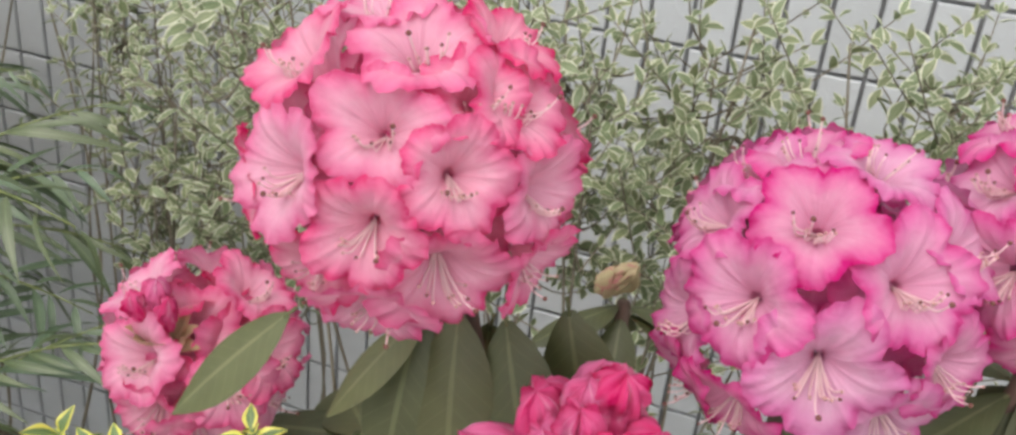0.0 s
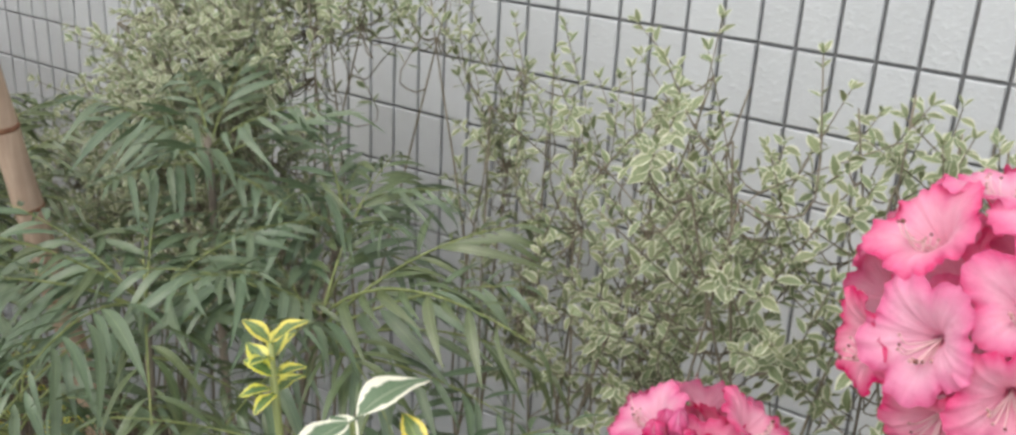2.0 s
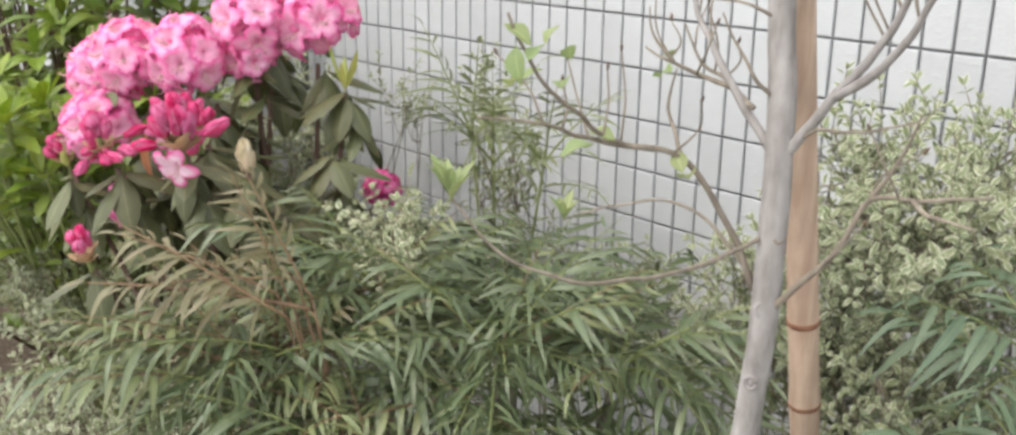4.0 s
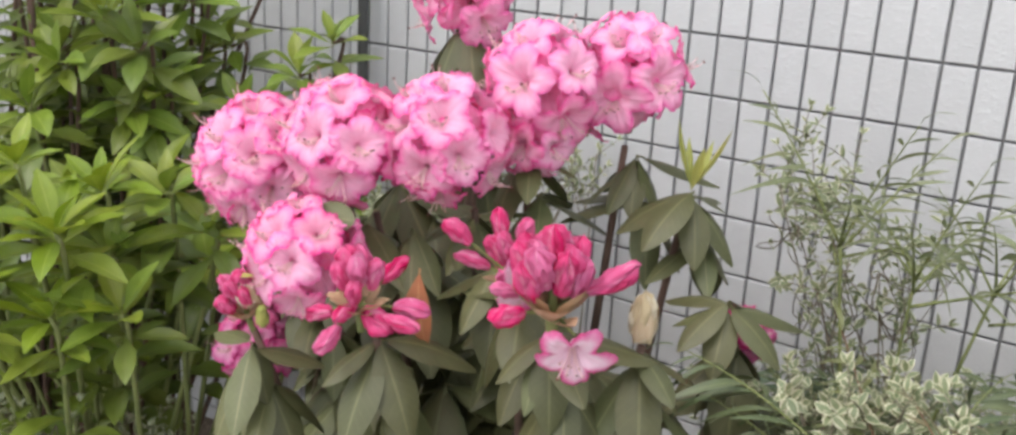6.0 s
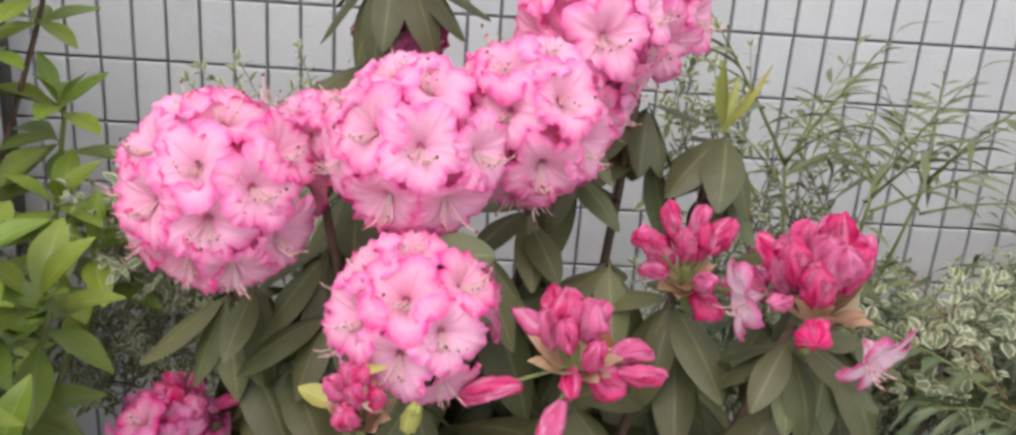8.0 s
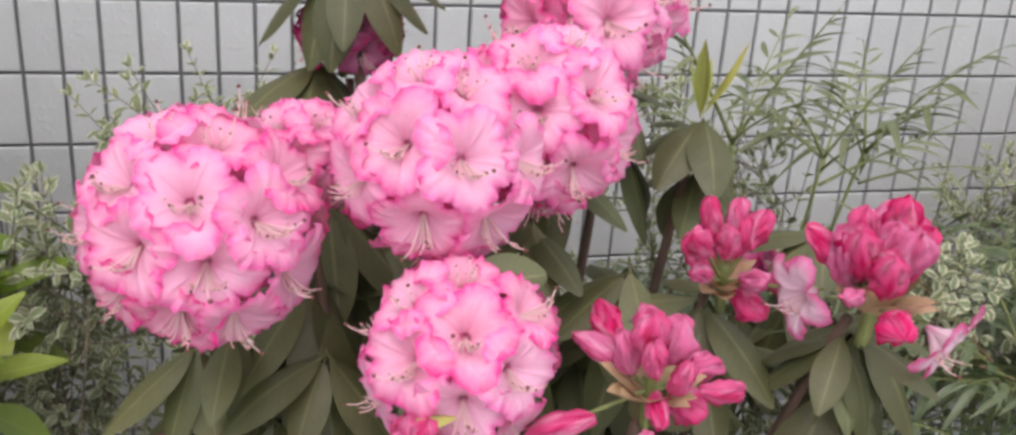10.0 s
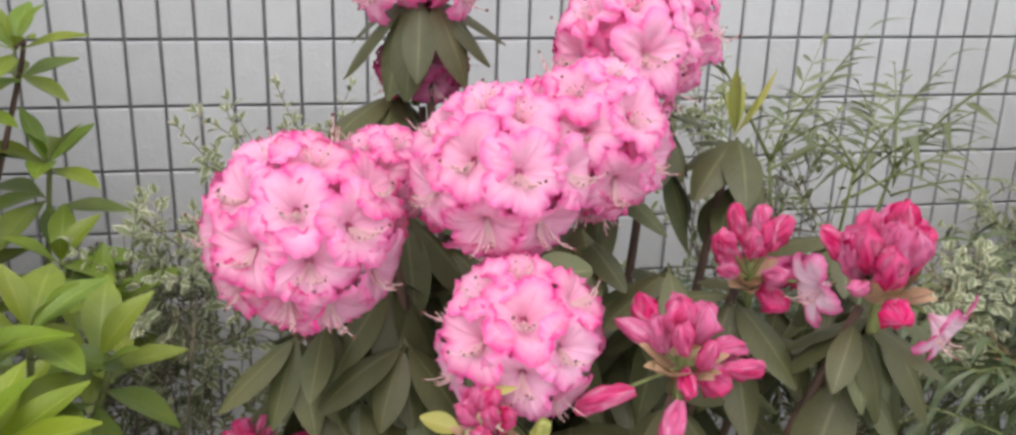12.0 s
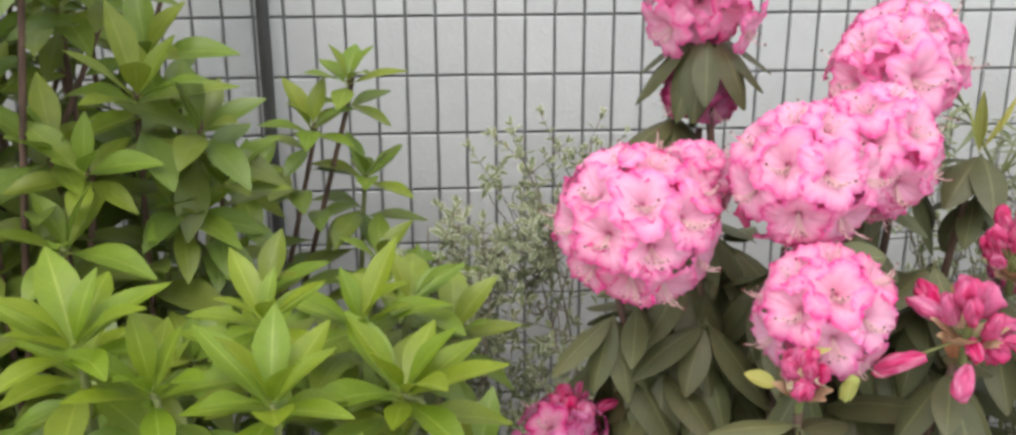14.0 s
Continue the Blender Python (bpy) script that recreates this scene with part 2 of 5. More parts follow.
CONCRETE = concrete_material()
TILE, SOIL, JOINT = tile_material(), soil_material(), joint_material()
_pole = Nodes("dark_painted_steel")
POLE = _pole.finish(_pole.mix(_pole.noise(25.0, 4, _pole.world_place()), (0.03, 0.032, 0.032), (0.07, 0.072, 0.07)), 0.5, 0.4)


# ---- building helpers ----
def vec(*a):
    return np.array(a, float)


def unit(a):
    return a / max(np.linalg.norm(a), 1e-9)


def aim(at, y, z, size=1.0):
    """A pose whose Y runs along y and whose Z leans to z."""
    y = unit(np.asarray(y, float))
    x = np.cross(y, np.asarray(z, float))
    if np.linalg.norm(x) < 1e-4:
        x = np.cross(y, vec(0.3, 0.9, 0.1))
    x = unit(x)
    m = np.eye(4)
    m[:3, 0], m[:3, 1], m[:3, 2], m[:3, 3] = x * size, y * size, np.cross(x, y) * size, at
    return m


def aim_z(at, z, up, size=1.0):
    """A pose whose Z runs along z and whose Y leans to up."""
    z = unit(np.asarray(z, float))
    x = unit(np.cross(np.asarray(up, float), z))
    m = np.eye(4)
    m[:3, 0], m[:3, 1], m[:3, 2], m[:3, 3] = x * size, np.cross(z, x) * size, z * size, at
    return m


class Shape:
    """Points, faces, point attributes and face materials of a mesh to be."""

    def __init__(self):
        self.v, self.f, self.m, self.a, self.n = [], [], [], {"u": [], "v": [], "w": []}, 0

    def add(self, verts, faces, slot=0, u=None, v=None, w=None, m=None):
        verts = np.asarray(verts, float)
        if m is not None:
            verts = verts @ m[:3, :3].T + m[:3, 3]
        self.v.append(verts)
        self.f += [tuple(i + self.n for i in f) for f in faces]
        self.m += [slot] * len(faces)
        for key, value in (("u", u), ("v", v), ("w", w)):
            self.a[key].append(np.zeros(len(verts)) if value is None else np.broadcast_to(value, len(verts)))
        self.n += len(verts)
        return self

    def mesh(self, name, *materials, smooth=True):
        me = bpy.data.meshes.new(name)
        me.from_pydata(np.concatenate(self.v).tolist(), [], self.f)
        for key, value in self.a.items():
            me.attributes.new(key, "FLOAT", "POINT").data.foreach_set("value", np.concatenate(value))
        for mat in materials:
            me.materials.append(mat)
        me.polygons.foreach_set("material_index", self.m)
        me.polygons.foreach_set("use_smooth", [smooth] * len(self.f))
        me.update()
        return me


WORLD = {}


def thing(name, at, label, category, group="", kind="", data=None):
    ob = new(name, data)
    ob.location = at
    WORLD[ob] = Matrix.Translation(at)
    return tagged(ob, label, category, group, kind)


def part(name, mesh, parent, m=None, label="", kind=""):
    """One mesh under a thing or a part, at a pose in the world."""
    ob = new(name, mesh)
    ob.parent = parent
    ob.matrix_parent_inverse = WORLD[parent].inverted()
    m = Matrix.Identity(4) if m is None else Matrix(np.asarray(m).tolist())
    ob.matrix_basis = m
    WORLD[ob] = m
    return tagged(ob, label, kind=kind)


def tube(points, radii, sides=6):
    """A tube thin points; radii at its ends, or one for each point."""
    p = np.asarray(points, float)
    r = np.interp(np.linspace(0, 1, len(p)), np.linspace(0, 1, len(radii)), radii)
    verts, faces = [], []
    x = None
    for i in range(len(p)):
        d = unit(p[min(i + 1, len(p) - 1)] - p[max(i - 1, 0)])
        if x is None:
            x = np.cross(d, vec(0.31, 0.87, 0.2))
        x = unit(x - d * (x @ d))
        y = np.cross(d, x)
        for k in range(sides):
            a = 2 * math.pi * k / sides
            verts.append(p[i] + r[i] * (math.cos(a) * x + math.sin(a) * y))
        if i:
            o = (i - 1) * sides
            faces += [(o + k, o + (k + 1) % sides, o + sides + (k + 1) % sides, o + sides + k) for k in range(sides)]
    faces.append(tuple(range(sides))[::-1])
    faces.append(tuple((len(p) - 1) * sides + k for k in range(sides)))
    return verts, faces


def bend(points, n=10):
    """A smooth curve thin a few points (Catmull-Rom)."""
    p = [np.asarray(q, float) for q in points]
    p = [2 * p[0] - p[1], *p, 2 * p[-1] - p[-2]]
    out = []
    for a, b, c, d in zip(p, p[1:], p[2:], p[3:]):
        for t in np.linspace(0, 1, n, endpoint=False):
            out.append(0.5 * (2 * b + (c - a) * t + (2 * a - 5 * b + 4 * c - d) * t**2 + (3 * b - a - 3 * c + d) * t**3))
    return out + [p[-2]]


def leaf_shape(length, width, fold=0.25, droop=0.2, wide=1.0, blunt=1.0, along=7, across=4, curl=0.0, wave=0.0, stalk=0.06):
    """A leaf along +Y from the origin: points, faces, distance from the midrib, way along."""
    verts, faces, u, v = [], [], [], []
    for i in range(along + 1):
        s = i / along
        w = width / 2 * math.sin(math.pi * min(max(s, 0.012), 0.985) ** wide) ** blunt
        for j in range(across + 1):
            k = 2 * j / across - 1
            x = k * w
            z = fold * abs(x) - droop * length * s * s - curl * x * x / max(width, 1e-6) + wave * width * math.sin(9 * s + 2.5 * k) * abs(k)
            verts.append((x, length * (stalk + s * (1 - stalk) - 0.12 * droop * s * s), z))
            u.append(abs(k))
            v.append(s)
    n = across + 1
    for i in range(along):
        for j in range(across):
            a = i * n + j
            faces.append((a, a + 1, a + n + 1, a + n))
    return np.array(verts), faces, np.array(u), np.array(v)


def leaf_mesh(name, mat, *a, **k):
    verts, faces, u, v = leaf_shape(*a, **k)
    s = Shape().add(verts, faces, 0, u, v)
    stem_w = a[1] * 0.03 + 0.0006
    s.add(*tube([(0, -0.004, 0), (0, a[0] * 0.09, 0.0006)], [stem_w, stem_w * 0.7], 4), 0, 0.0, 0.0)
    return s.mesh(name, mat)

# ---- ground, wall and its pole ----
def ground_mesh():
    s = Shape()
    xs = np.concatenate([[-400, -60, -12, -5], np.linspace(-2.5, 5, 76), [8, 15, 60, 400]])
    ys = np.concatenate([[-400, -60, -12, -5], np.linspace(-2.5, 0.3, 29), [2, 12, 60, 400]])
    verts = []
    for y in ys:
        for x in xs:
            near = -2.5 <= x <= 5 and -2.5 <= y <= 0.3
            z = 0.05 * noise.fractal(Vector((x * 2.2, y * 2.2, 0.3)), 0.8, 2.0, 4) if near else 0.0
            verts.append((x, y, z - 0.01))
    n = len(xs)
    faces = [(j * n + i, j * n + i + 1, (j + 1) * n + i + 1, (j + 1) * n + i) for j in range(len(ys) - 1) for i in range(n - 1)]
    return s.add(verts, faces).mesh("ground", SOIL)


thing("ground", (0, 0, 0), "dark brown garden soil of the planting bed", "soil", kind="structure", data=ground_mesh())

# unseen concrete slab, added only to bounce light up into the plants
bounce_slab = bmesh.new()
bmesh.ops.create_cube(bounce_slab, size=1.0, matrix=Matrix.LocRotScale((1.0, -5.6, -0.03), None, (60.0, 8.0, 0.14)))
bounce_slab_data = bpy.data.meshes.new("pavement")
bounce_slab.to_mesh(bounce_slab_data)
bounce_slab.free()
bounce_slab_data.materials.append(CONCRETE)
thing("pavement", (0, 0, 0), "unseen pale concrete slab added to bounce light onto the bed", "pavement", kind="structure", data=bounce_slab_data)

wall = bmesh.new()
bmesh.ops.create_cube(wall, size=1.0, matrix=Matrix.LocRotScale((1.0, 0.1075, 1.4), None, (14.0, 0.2, 2.9)))
wall_data = bpy.data.meshes.new("wall_north")
wall.to_mesh(wall_data)
wall.free()
wall_data.materials.append(JOINT)
wall_ob = thing("wall_north", (0, 0, 0), "grey tiled garden wall with dark mortar joints", "wall", kind="structure", data=wall_data)

pole_shape = Shape()
pole_shape.add(*tube([(-0.226, -0.045, z) for z in np.linspace(-0.05, 2.6, 12)], [0.0105, 0.0105], 12))
for z in (0.55, 1.45, 2.2):
    pole_shape.add(*tube([(-0.226, -0.045, z), (-0.226, -0.045, z + 0.022)], [0.0135, 0.0135], 12))
    pole_shape.add(*tube([(-0.226, -0.04, z + 0.011), (-0.226, 0.0, z + 0.011)], [0.006, 0.006], 8))
thing("wall_pole", (0, 0, 0), "thin dark steel pole clamped to the tiled wall", "pole", data=pole_shape.mesh("wall_pole", POLE))


# ---- flowers ----
def floret_mesh(name, mat, seed, ruffle=1.0, notch=0.17, depth=0.4, flare=0.0):
    """A funnel of five broad, frilled lobes, mouth radius about 1, along +Z from the origin."""
    rnd = random.Random(seed)
    nt, nr = 105, 11
    ph = [rnd.uniform(0, 6.28) for _ in range(8)]
    size = [rnd.uniform(0.9, 1.1) for _ in range(5)]
    tip = [rnd.uniform(-0.2, 0.03) + flare for _ in range(5)]
    skew = [rnd.uniform(-0.09, 0.09) for _ in range(5)]
    verts, faces, us, vs, ws = [(0, 0, -0.02)], [], [0.0], [0.0], [0.0]
    for i in range(nr + 1):
        u = i / nr
        for k in range(nt):
            a = 2 * math.pi * k / nt
            lobe = abs(math.cos(2.5 * a))
            which = int(round(a / (2 * math.pi / 5))) % 5
            off = (a * 5 / 6.2832 + 0.5) % 1.0 - 0.5
            rim = (1 - notch * (1 - lobe**0.75)) * (1 + (size[which] - 1) * lobe)
            r = 0.05 + (rim - 0.05) * u**1.08
            z = depth * (1 - (1 - u) ** 2.6)
            z += (tip[which] + skew[which] * off * 4) * lobe * u**3 + 0.05 * u * u * math.sin(2 * a + ph[6])
            edge = max(0.0, (u - 0.66) / 0.34)
            frill = 0.8 * math.sin(13 * a + ph[0] + 0.8 * math.sin(3 * a + ph[3])) + 0.8 * math.sin(21 * a + ph[1] + math.sin(2 * a + ph[4])) + 0.5 * math.sin(34 * a + ph[2])
            z += 0.046 * ruffle * edge**1.6 * frill - 0.09 * edge**2 * lobe
            r += 0.015 * ruffle * edge**2 * (math.sin(17 * a + ph[5]) + math.sin(29 * a + ph[7]))
            # a furrow where two lobes meet, and a soft keel along each lobe
            z += -0.07 * (1 - lobe) ** 3 * u + 0.035 * max(0.0, 1 - abs(off) / 0.12) * math.sin(math.pi * u)
            verts.append((r * math.cos(a), r * math.sin(a), z))
            us.append(u)
            vs.append(a / 6.283)
            ws.append(abs(off) * 2)
    faces += [(0, 1 + (k + 1) % nt, 1 + k)[::-1] for k in range(nt)]
    for i in range(nr):
        for k in range(nt):
            a, b = 1 + i * nt + k, 1 + i * nt + (k + 1) % nt
            faces.append((a, b, b + nt, a + nt))
    return Shape().add(verts, faces, 0, us, vs, ws).mesh(name, mat)


def stamen_mesh(name, seed):
    """A fan of pale filaments with dark anthers, and a longer style with its stigma, along +Z and bowed upwards."""
    rnd = random.Random(seed)
    s = Shape()
    for k in range(10):
        a = rnd.uniform(-2.9, -0.25)
        reach = rnd.uniform(0.55, 0.9) if k else 1.05
        side = vec(0.24 * math.cos(a), 0.16 * math.sin(a) - 0.12, 0)
        p = [vec(0, 0, 0.02), side * 0.45 + vec(0, -0.05, reach * 0.4), side + vec(0, -0.06, reach * 0.75), side * 1.35 + vec(0, 0.1, reach)]
        s.add(*tube(bend(p, 3), [0.018, 0.013], 4), 0)
        tip, d = p[-1], unit(p[-1] - p[-2])
        w = 0.042 if k == 0 else 0.027
        s.add(*tube([tip - d * w * 0.2, tip + d * w * 0.3, tip + d * w, tip + d * w * 1.5], [w * 0.4, w, w * 0.9, w * 0.3], 6), 1 if k < 3 else 2)
    return s.mesh(name, FILAMENT, ANTHER, ANTHER_PALE)


def bud_mesh(name, mat, seed, fat=0.3, petals=3, blunt=0.42):
    """A closed bud of furled, crumpled, overlapping petals, 1 long along +Z, blunt at its end."""
    rnd = random.Random(seed)
    nt, nr = 44, 16
    verts, faces, us, vs = [], [], [], []
    ph, lean = rnd.uniform(0, 6.28), rnd.uniform(0, 6.28)
    for i in range(nr + 1):
        s = i / nr
        for k in range(nt):
            a = 2 * math.pi * k / nt
            body = (0.4 + 0.6 * math.sin(min(1.0, s / 0.62) * math.pi / 2)) * max(0.0, 1 - s**4.5) ** blunt
            lap = (petals * a / 6.2832 + 0.55 * s + ph + 0.08 * math.sin(3 * a + ph)) % 1.0
            furl = lap**0.8 - 0.9 * max(0.0, lap - 0.88) / 0.12
            crumple = noise.noise(Vector((1.9 * math.cos(a), 1.9 * math.sin(a), 2.6 * s + seed))) + 0.7 * noise.noise(Vector((4.5 * math.cos(a), 4.5 * math.sin(a), 4.5 * s - seed)))
            crease = abs(noise.noise(Vector((2.6 * math.cos(a), 2.6 * math.sin(a), 1.3 * s + 3.1 * seed))))
            r = fat * body * (0.8 + 0.3 * furl + 0.36 * crumple - 0.4 * max(0.0, 0.12 - crease) / 0.12)
            bow = 0.05 * math.sin(math.pi * s)
            verts.append((r * math.cos(a) + bow * math.cos(lean), r * math.sin(a) + bow * math.sin(lean), s + (0.1 * furl + 0.06 * crumple) * s * s))
            # shade put into the colour: overlap creases dark, raised petal edges pale like highlights
            us.append(min(1.0, max(0.02, 0.86 - 0.75 * furl + 0.75 * crumple)))
            vs.append(a / 6.283)
    for i in range(nr):
        for k in range(nt):
            a, b = i * nt + k, i * nt + (k + 1) % nt
            faces.append((a, b, b + nt, a + nt))
    verts.append((0.05 * math.cos(lean), 0.05 * math.sin(lean), 0.93))
    us.append(0.9)
    vs.append(0.0)
    faces += [(nr * nt + k, nr * nt + (k + 1) % nt, len(verts) - 1) for k in range(nt)]
    return Shape().add(verts, faces, 0, us, vs).mesh(name, mat)


FLORETS = {key: [floret_mesh("floret", mat, 10 * n + i, r, 0.26, d, f) for i in range(6)]
           for n, (key, mat, r, d, f) in enumerate((("pale", PETAL_PALE, 1.0, 0.5, 0.0), ("mauve", PETAL_MAUVE, 1.05, 0.56, 0.03), ("rose", PETAL_ROSE, 0.95, 0.66, 0.12), ("deep", PETAL_DEEP, 1.1, 0.5, 0.0)))}
FLORETS["loose"] = [floret_mesh("floret", PETAL_PALE, 260 + i, 0.75, 0.4, 0.62) for i in range(4)]
STAMENS = [stamen_mesh("stamen", 100 + i) for i in range(5)]
BUDS = [bud_mesh("flower_bud", PETAL_BUD, 120 + i, 0.29 + 0.015 * i, 2 + i % 2) for i in range(6)]
LONG_BUDS = [bud_mesh("flower_bud", PETAL_BUD, 140 + i, 0.21 + 0.015 * i, 2, 0.6) for i in range(3)]
STARS = [floret_mesh("open_floret", PETAL_WHITE, 160 + i, 0.5, 0.5, 0.62) for i in range(2)]
SCALES = [leaf_mesh("bud_scale", BUD_SCALE, 1.0, 0.62, fold=0.5, droop=-0.15, wide=0.9, along=4) for _ in range(1)]
WHORL_LEAVES = [leaf_mesh("leaf", RHODO_LEAF, 1.0, 0.39 + 0.02 * i, fold=-0.16, droop=0.12 + 0.08 * i, wide=0.92, blunt=0.72, along=9, curl=0.25, wave=0.02) for i in range(4)]
OLD_LEAVES = [leaf_mesh("leaf", RHODO_OLD, 1.0, 0.36, fold=-0.14, droop=0.1 + 0.05 * i, wide=0.9, blunt=0.8, along=9, curl=0.2, wave=0.02) for i in range(2)]


def way(az, el):
    a, e = radians(az), radians(el)
    return vec(math.cos(a) * math.cos(e), math.sin(a) * math.cos(e), math.sin(e))


def core(c, r, axis):
    """The short thick flower stalk inside a truss, with its green core."""
    s = Shape()
    p = [c - axis * r * 1.0, c - axis * r * 0.5, c, c + axis * r * 0.25]
    s.add(*tube(bend(p, 4), [r * 0.1, r * 0.12, r * 0.05], 7))
    return s


def truss(bush, c, r, faces, look_key="pale", seed=0, label="", mouth=0.42, axis=(0.1, -0.35, 0.9), stray=0.5, gap=0.77):
    """A ball of open florets round c: each with its way and its mouth's share of the radius, and others that close the ball."""
    rnd = random.Random(seed)
    c, axis = vec(*c), unit(vec(*axis))
    dirs = [(way(az, el), size) for az, el, size in faces]
    for i in range(160):
        z = 1 - 2 * (i + 0.5) / 160
        a = i * 2.39996 + seed
        d = vec(math.sqrt(1 - z * z) * math.cos(a), math.sqrt(1 - z * z) * math.sin(a), z)
        if d @ axis > -stray and all(d @ e < gap for e, _ in dirs):
            dirs.append((d, mouth * rnd.uniform(0.95, 1.1)))
    inner = len(dirs)
    for i in range(14):
        z = 1 - 2 * (i + 0.5) / 14
        a = i * 2.39996 + seed * 1.7
        d = vec(math.sqrt(1 - z * z) * math.cos(a), math.sqrt(1 - z * z) * math.sin(a), z)
        if d @ axis > -stray:
            dirs.append((d, mouth * 1.15))
    s = core(c, r, axis)
    for d, _ in dirs:
        s.add(*tube(bend([c - axis * r * 0.15, c + d * r * 0.2 - axis * r * 0.05, c + d * r * 0.5], 3), [0.0016, 0.0013], 4))
    ball = part("flower_truss", s.mesh("flower_truss", GREEN_TWIG), bush, label=label)
    for k, (d, size) in enumerate(dirs):
        front = k < len(faces)
        up = vec(0, 0, 1) if abs(d[2]) < 0.9 else vec(0, 1, 0)
        size *= r * 1.03
        d = unit(d + vec(*[rnd.uniform(-0.06, 0.06) for _ in range(3)]) * (0.3 if front else 1))
        reach = 0.94 if front else 0.9 if k < inner else 0.58
        at = c + d * (r * (reach + rnd.uniform(-0.03, 0.02)) - size * (0.66 if look_key == "rose" else 0.5))
        m = aim_z(at, d, up + vec(*[rnd.uniform(-0.35, 0.35) for _ in range(3)]), size)
        part("floret", rnd.choice(FLORETS[look_key]), ball, m)
        if front or k < inner and rnd.random() < 0.5:
            part("stamen", rnd.choice(STAMENS), ball, m, "pale filaments with dark anthers")
    return ball


def bud_truss(bush, c, r, n, seed, axis=(0, -0.2, 1), buds=(), opened=(), label="tight cluster of crimson flower buds"):
    """A tight dome of blunt crumpled buds on tan scales, with looser buds (centre, length) and open florets (throat, way, radius) on stalks."""
    rnd = random.Random(seed)
    c, axis = vec(*c), unit(vec(*axis))
    side = unit(np.cross(axis, vec(0.3, 0.8, 0.1)))
    other = np.cross(axis, side)
    s = Shape().add(*tube(bend([c - axis * r * 1.1, c - axis * r * 0.4, c + axis * r * 0.3], 4), [r * 0.12, r * 0.14, r * 0.1], 7))
    for at, length in buds:
        d = unit(vec(*at) - c)
        s.add(*tube(bend([c - axis * r * 0.2, c + d * r * 0.5 - axis * r * 0.12, vec(*at) - d * length * 0.42], 4), [0.0019, 0.0015], 5))
    for at, d, size in opened:
        d = unit(vec(*d))
        s.add(*tube(bend([c - axis * r * 0.2, (c + vec(*at)) * 0.5 - axis * r * 0.1 - d * r * 0.2, vec(*at) - d * size * 0.5], 4), [0.0019, 0.0015], 5))
    ball = part("bud_truss", s.mesh("bud_truss", GREEN_TWIG), bush, label=label)
    for i in range(n):
        t = math.sqrt((i + 0.25) / n)
        a = i * 2.39996 + seed
        out = side * math.cos(a) + other * math.sin(a)
        d = unit(axis + out * t * 0.38 + vec(*[rnd.uniform(-0.12, 0.12) for _ in range(3)]))
        size = r * rnd.uniform(0.82, 1.0)
        at = c + out * r * 0.5 * t + axis * r * (0.62 * (1 - t * t) + rnd.uniform(-0.06, 0.1))
        part("flower_bud", rnd.choice(BUDS), ball, aim_z(at, d, vec(rnd.uniform(-1, 1), rnd.uniform(-1, 1), 0.2), size))
    for i in range(11):
        a = i * 2.39996 + seed
        d = unit(axis * rnd.uniform(0.1, 1.0) + (side * math.cos(a) + other * math.sin(a)))
        part("bud_scale", SCALES[0], ball, aim(c - axis * r * 0.5 + d * r * 0.08, d, axis - d, r * rnd.uniform(0.85, 1.2)), "dry tan bud scale")
    for at, length in buds:
        d = unit(unit(vec(*at) - c) + vec(rnd.uniform(-0.15, 0.15), rnd.uniform(-0.15, 0.15), 0.1))
        mesh = rnd.choice(LONG_BUDS if length > 0.034 else BUDS)
        part("flower_bud", mesh, ball, aim_z(vec(*at) - d * length * 0.5, d, vec(rnd.uniform(-1, 1), 0.3, 1), length))
    for k, (at, d, size) in enumerate(opened):
        m = aim_z(vec(*at) - unit(vec(*d)) * size * 0.35, d, vec(0.2, 0, 1), size)
        part("open_floret", STARS[k % 2], ball, m, "wide open pale pink flower with crimson edges")
        part("stamen", STAMENS[k], ball, m, "pale filaments with dark anthers")
    return ball


def scaly_bud(bush, name, at, axis, size, inside, outside, seed, label, scales=13):
    """A fat bud of overlapping scales that wrap round its petals."""
    rnd = random.Random(seed)
    at, axis = vec(*at), unit(vec(*axis))
    side = unit(np.cross(axis, vec(0.3, 0.8, 0.1)))
    other = np.cross(axis, side)
    bud = part(name, bud_mesh(name, inside, seed, 0.25, 2), bush, aim_z(at, axis, side, size), label)
    scale = leaf_mesh("bud_scale", outside, 1.0, 0.8, fold=0.15, droop=-0.26, wide=0.8, blunt=0.7, along=6, curl=-1.1, wave=0.02)
    for k in range(scales):
        a, t = 2.39996 * k + seed, k / scales
        out = side * math.cos(a) + other * math.sin(a)
        p = at + axis * size * (-0.04 + 0.42 * t) + out * size * (0.15 + 0.11 * math.sin(math.pi * t))
        part("bud_scale", scale, bud, aim(p, unit(axis + out * (0.3 - 0.3 * t + rnd.uniform(-0.05, 0.12))), -out, size * rnd.uniform(0.45, 0.62)))
    return bud


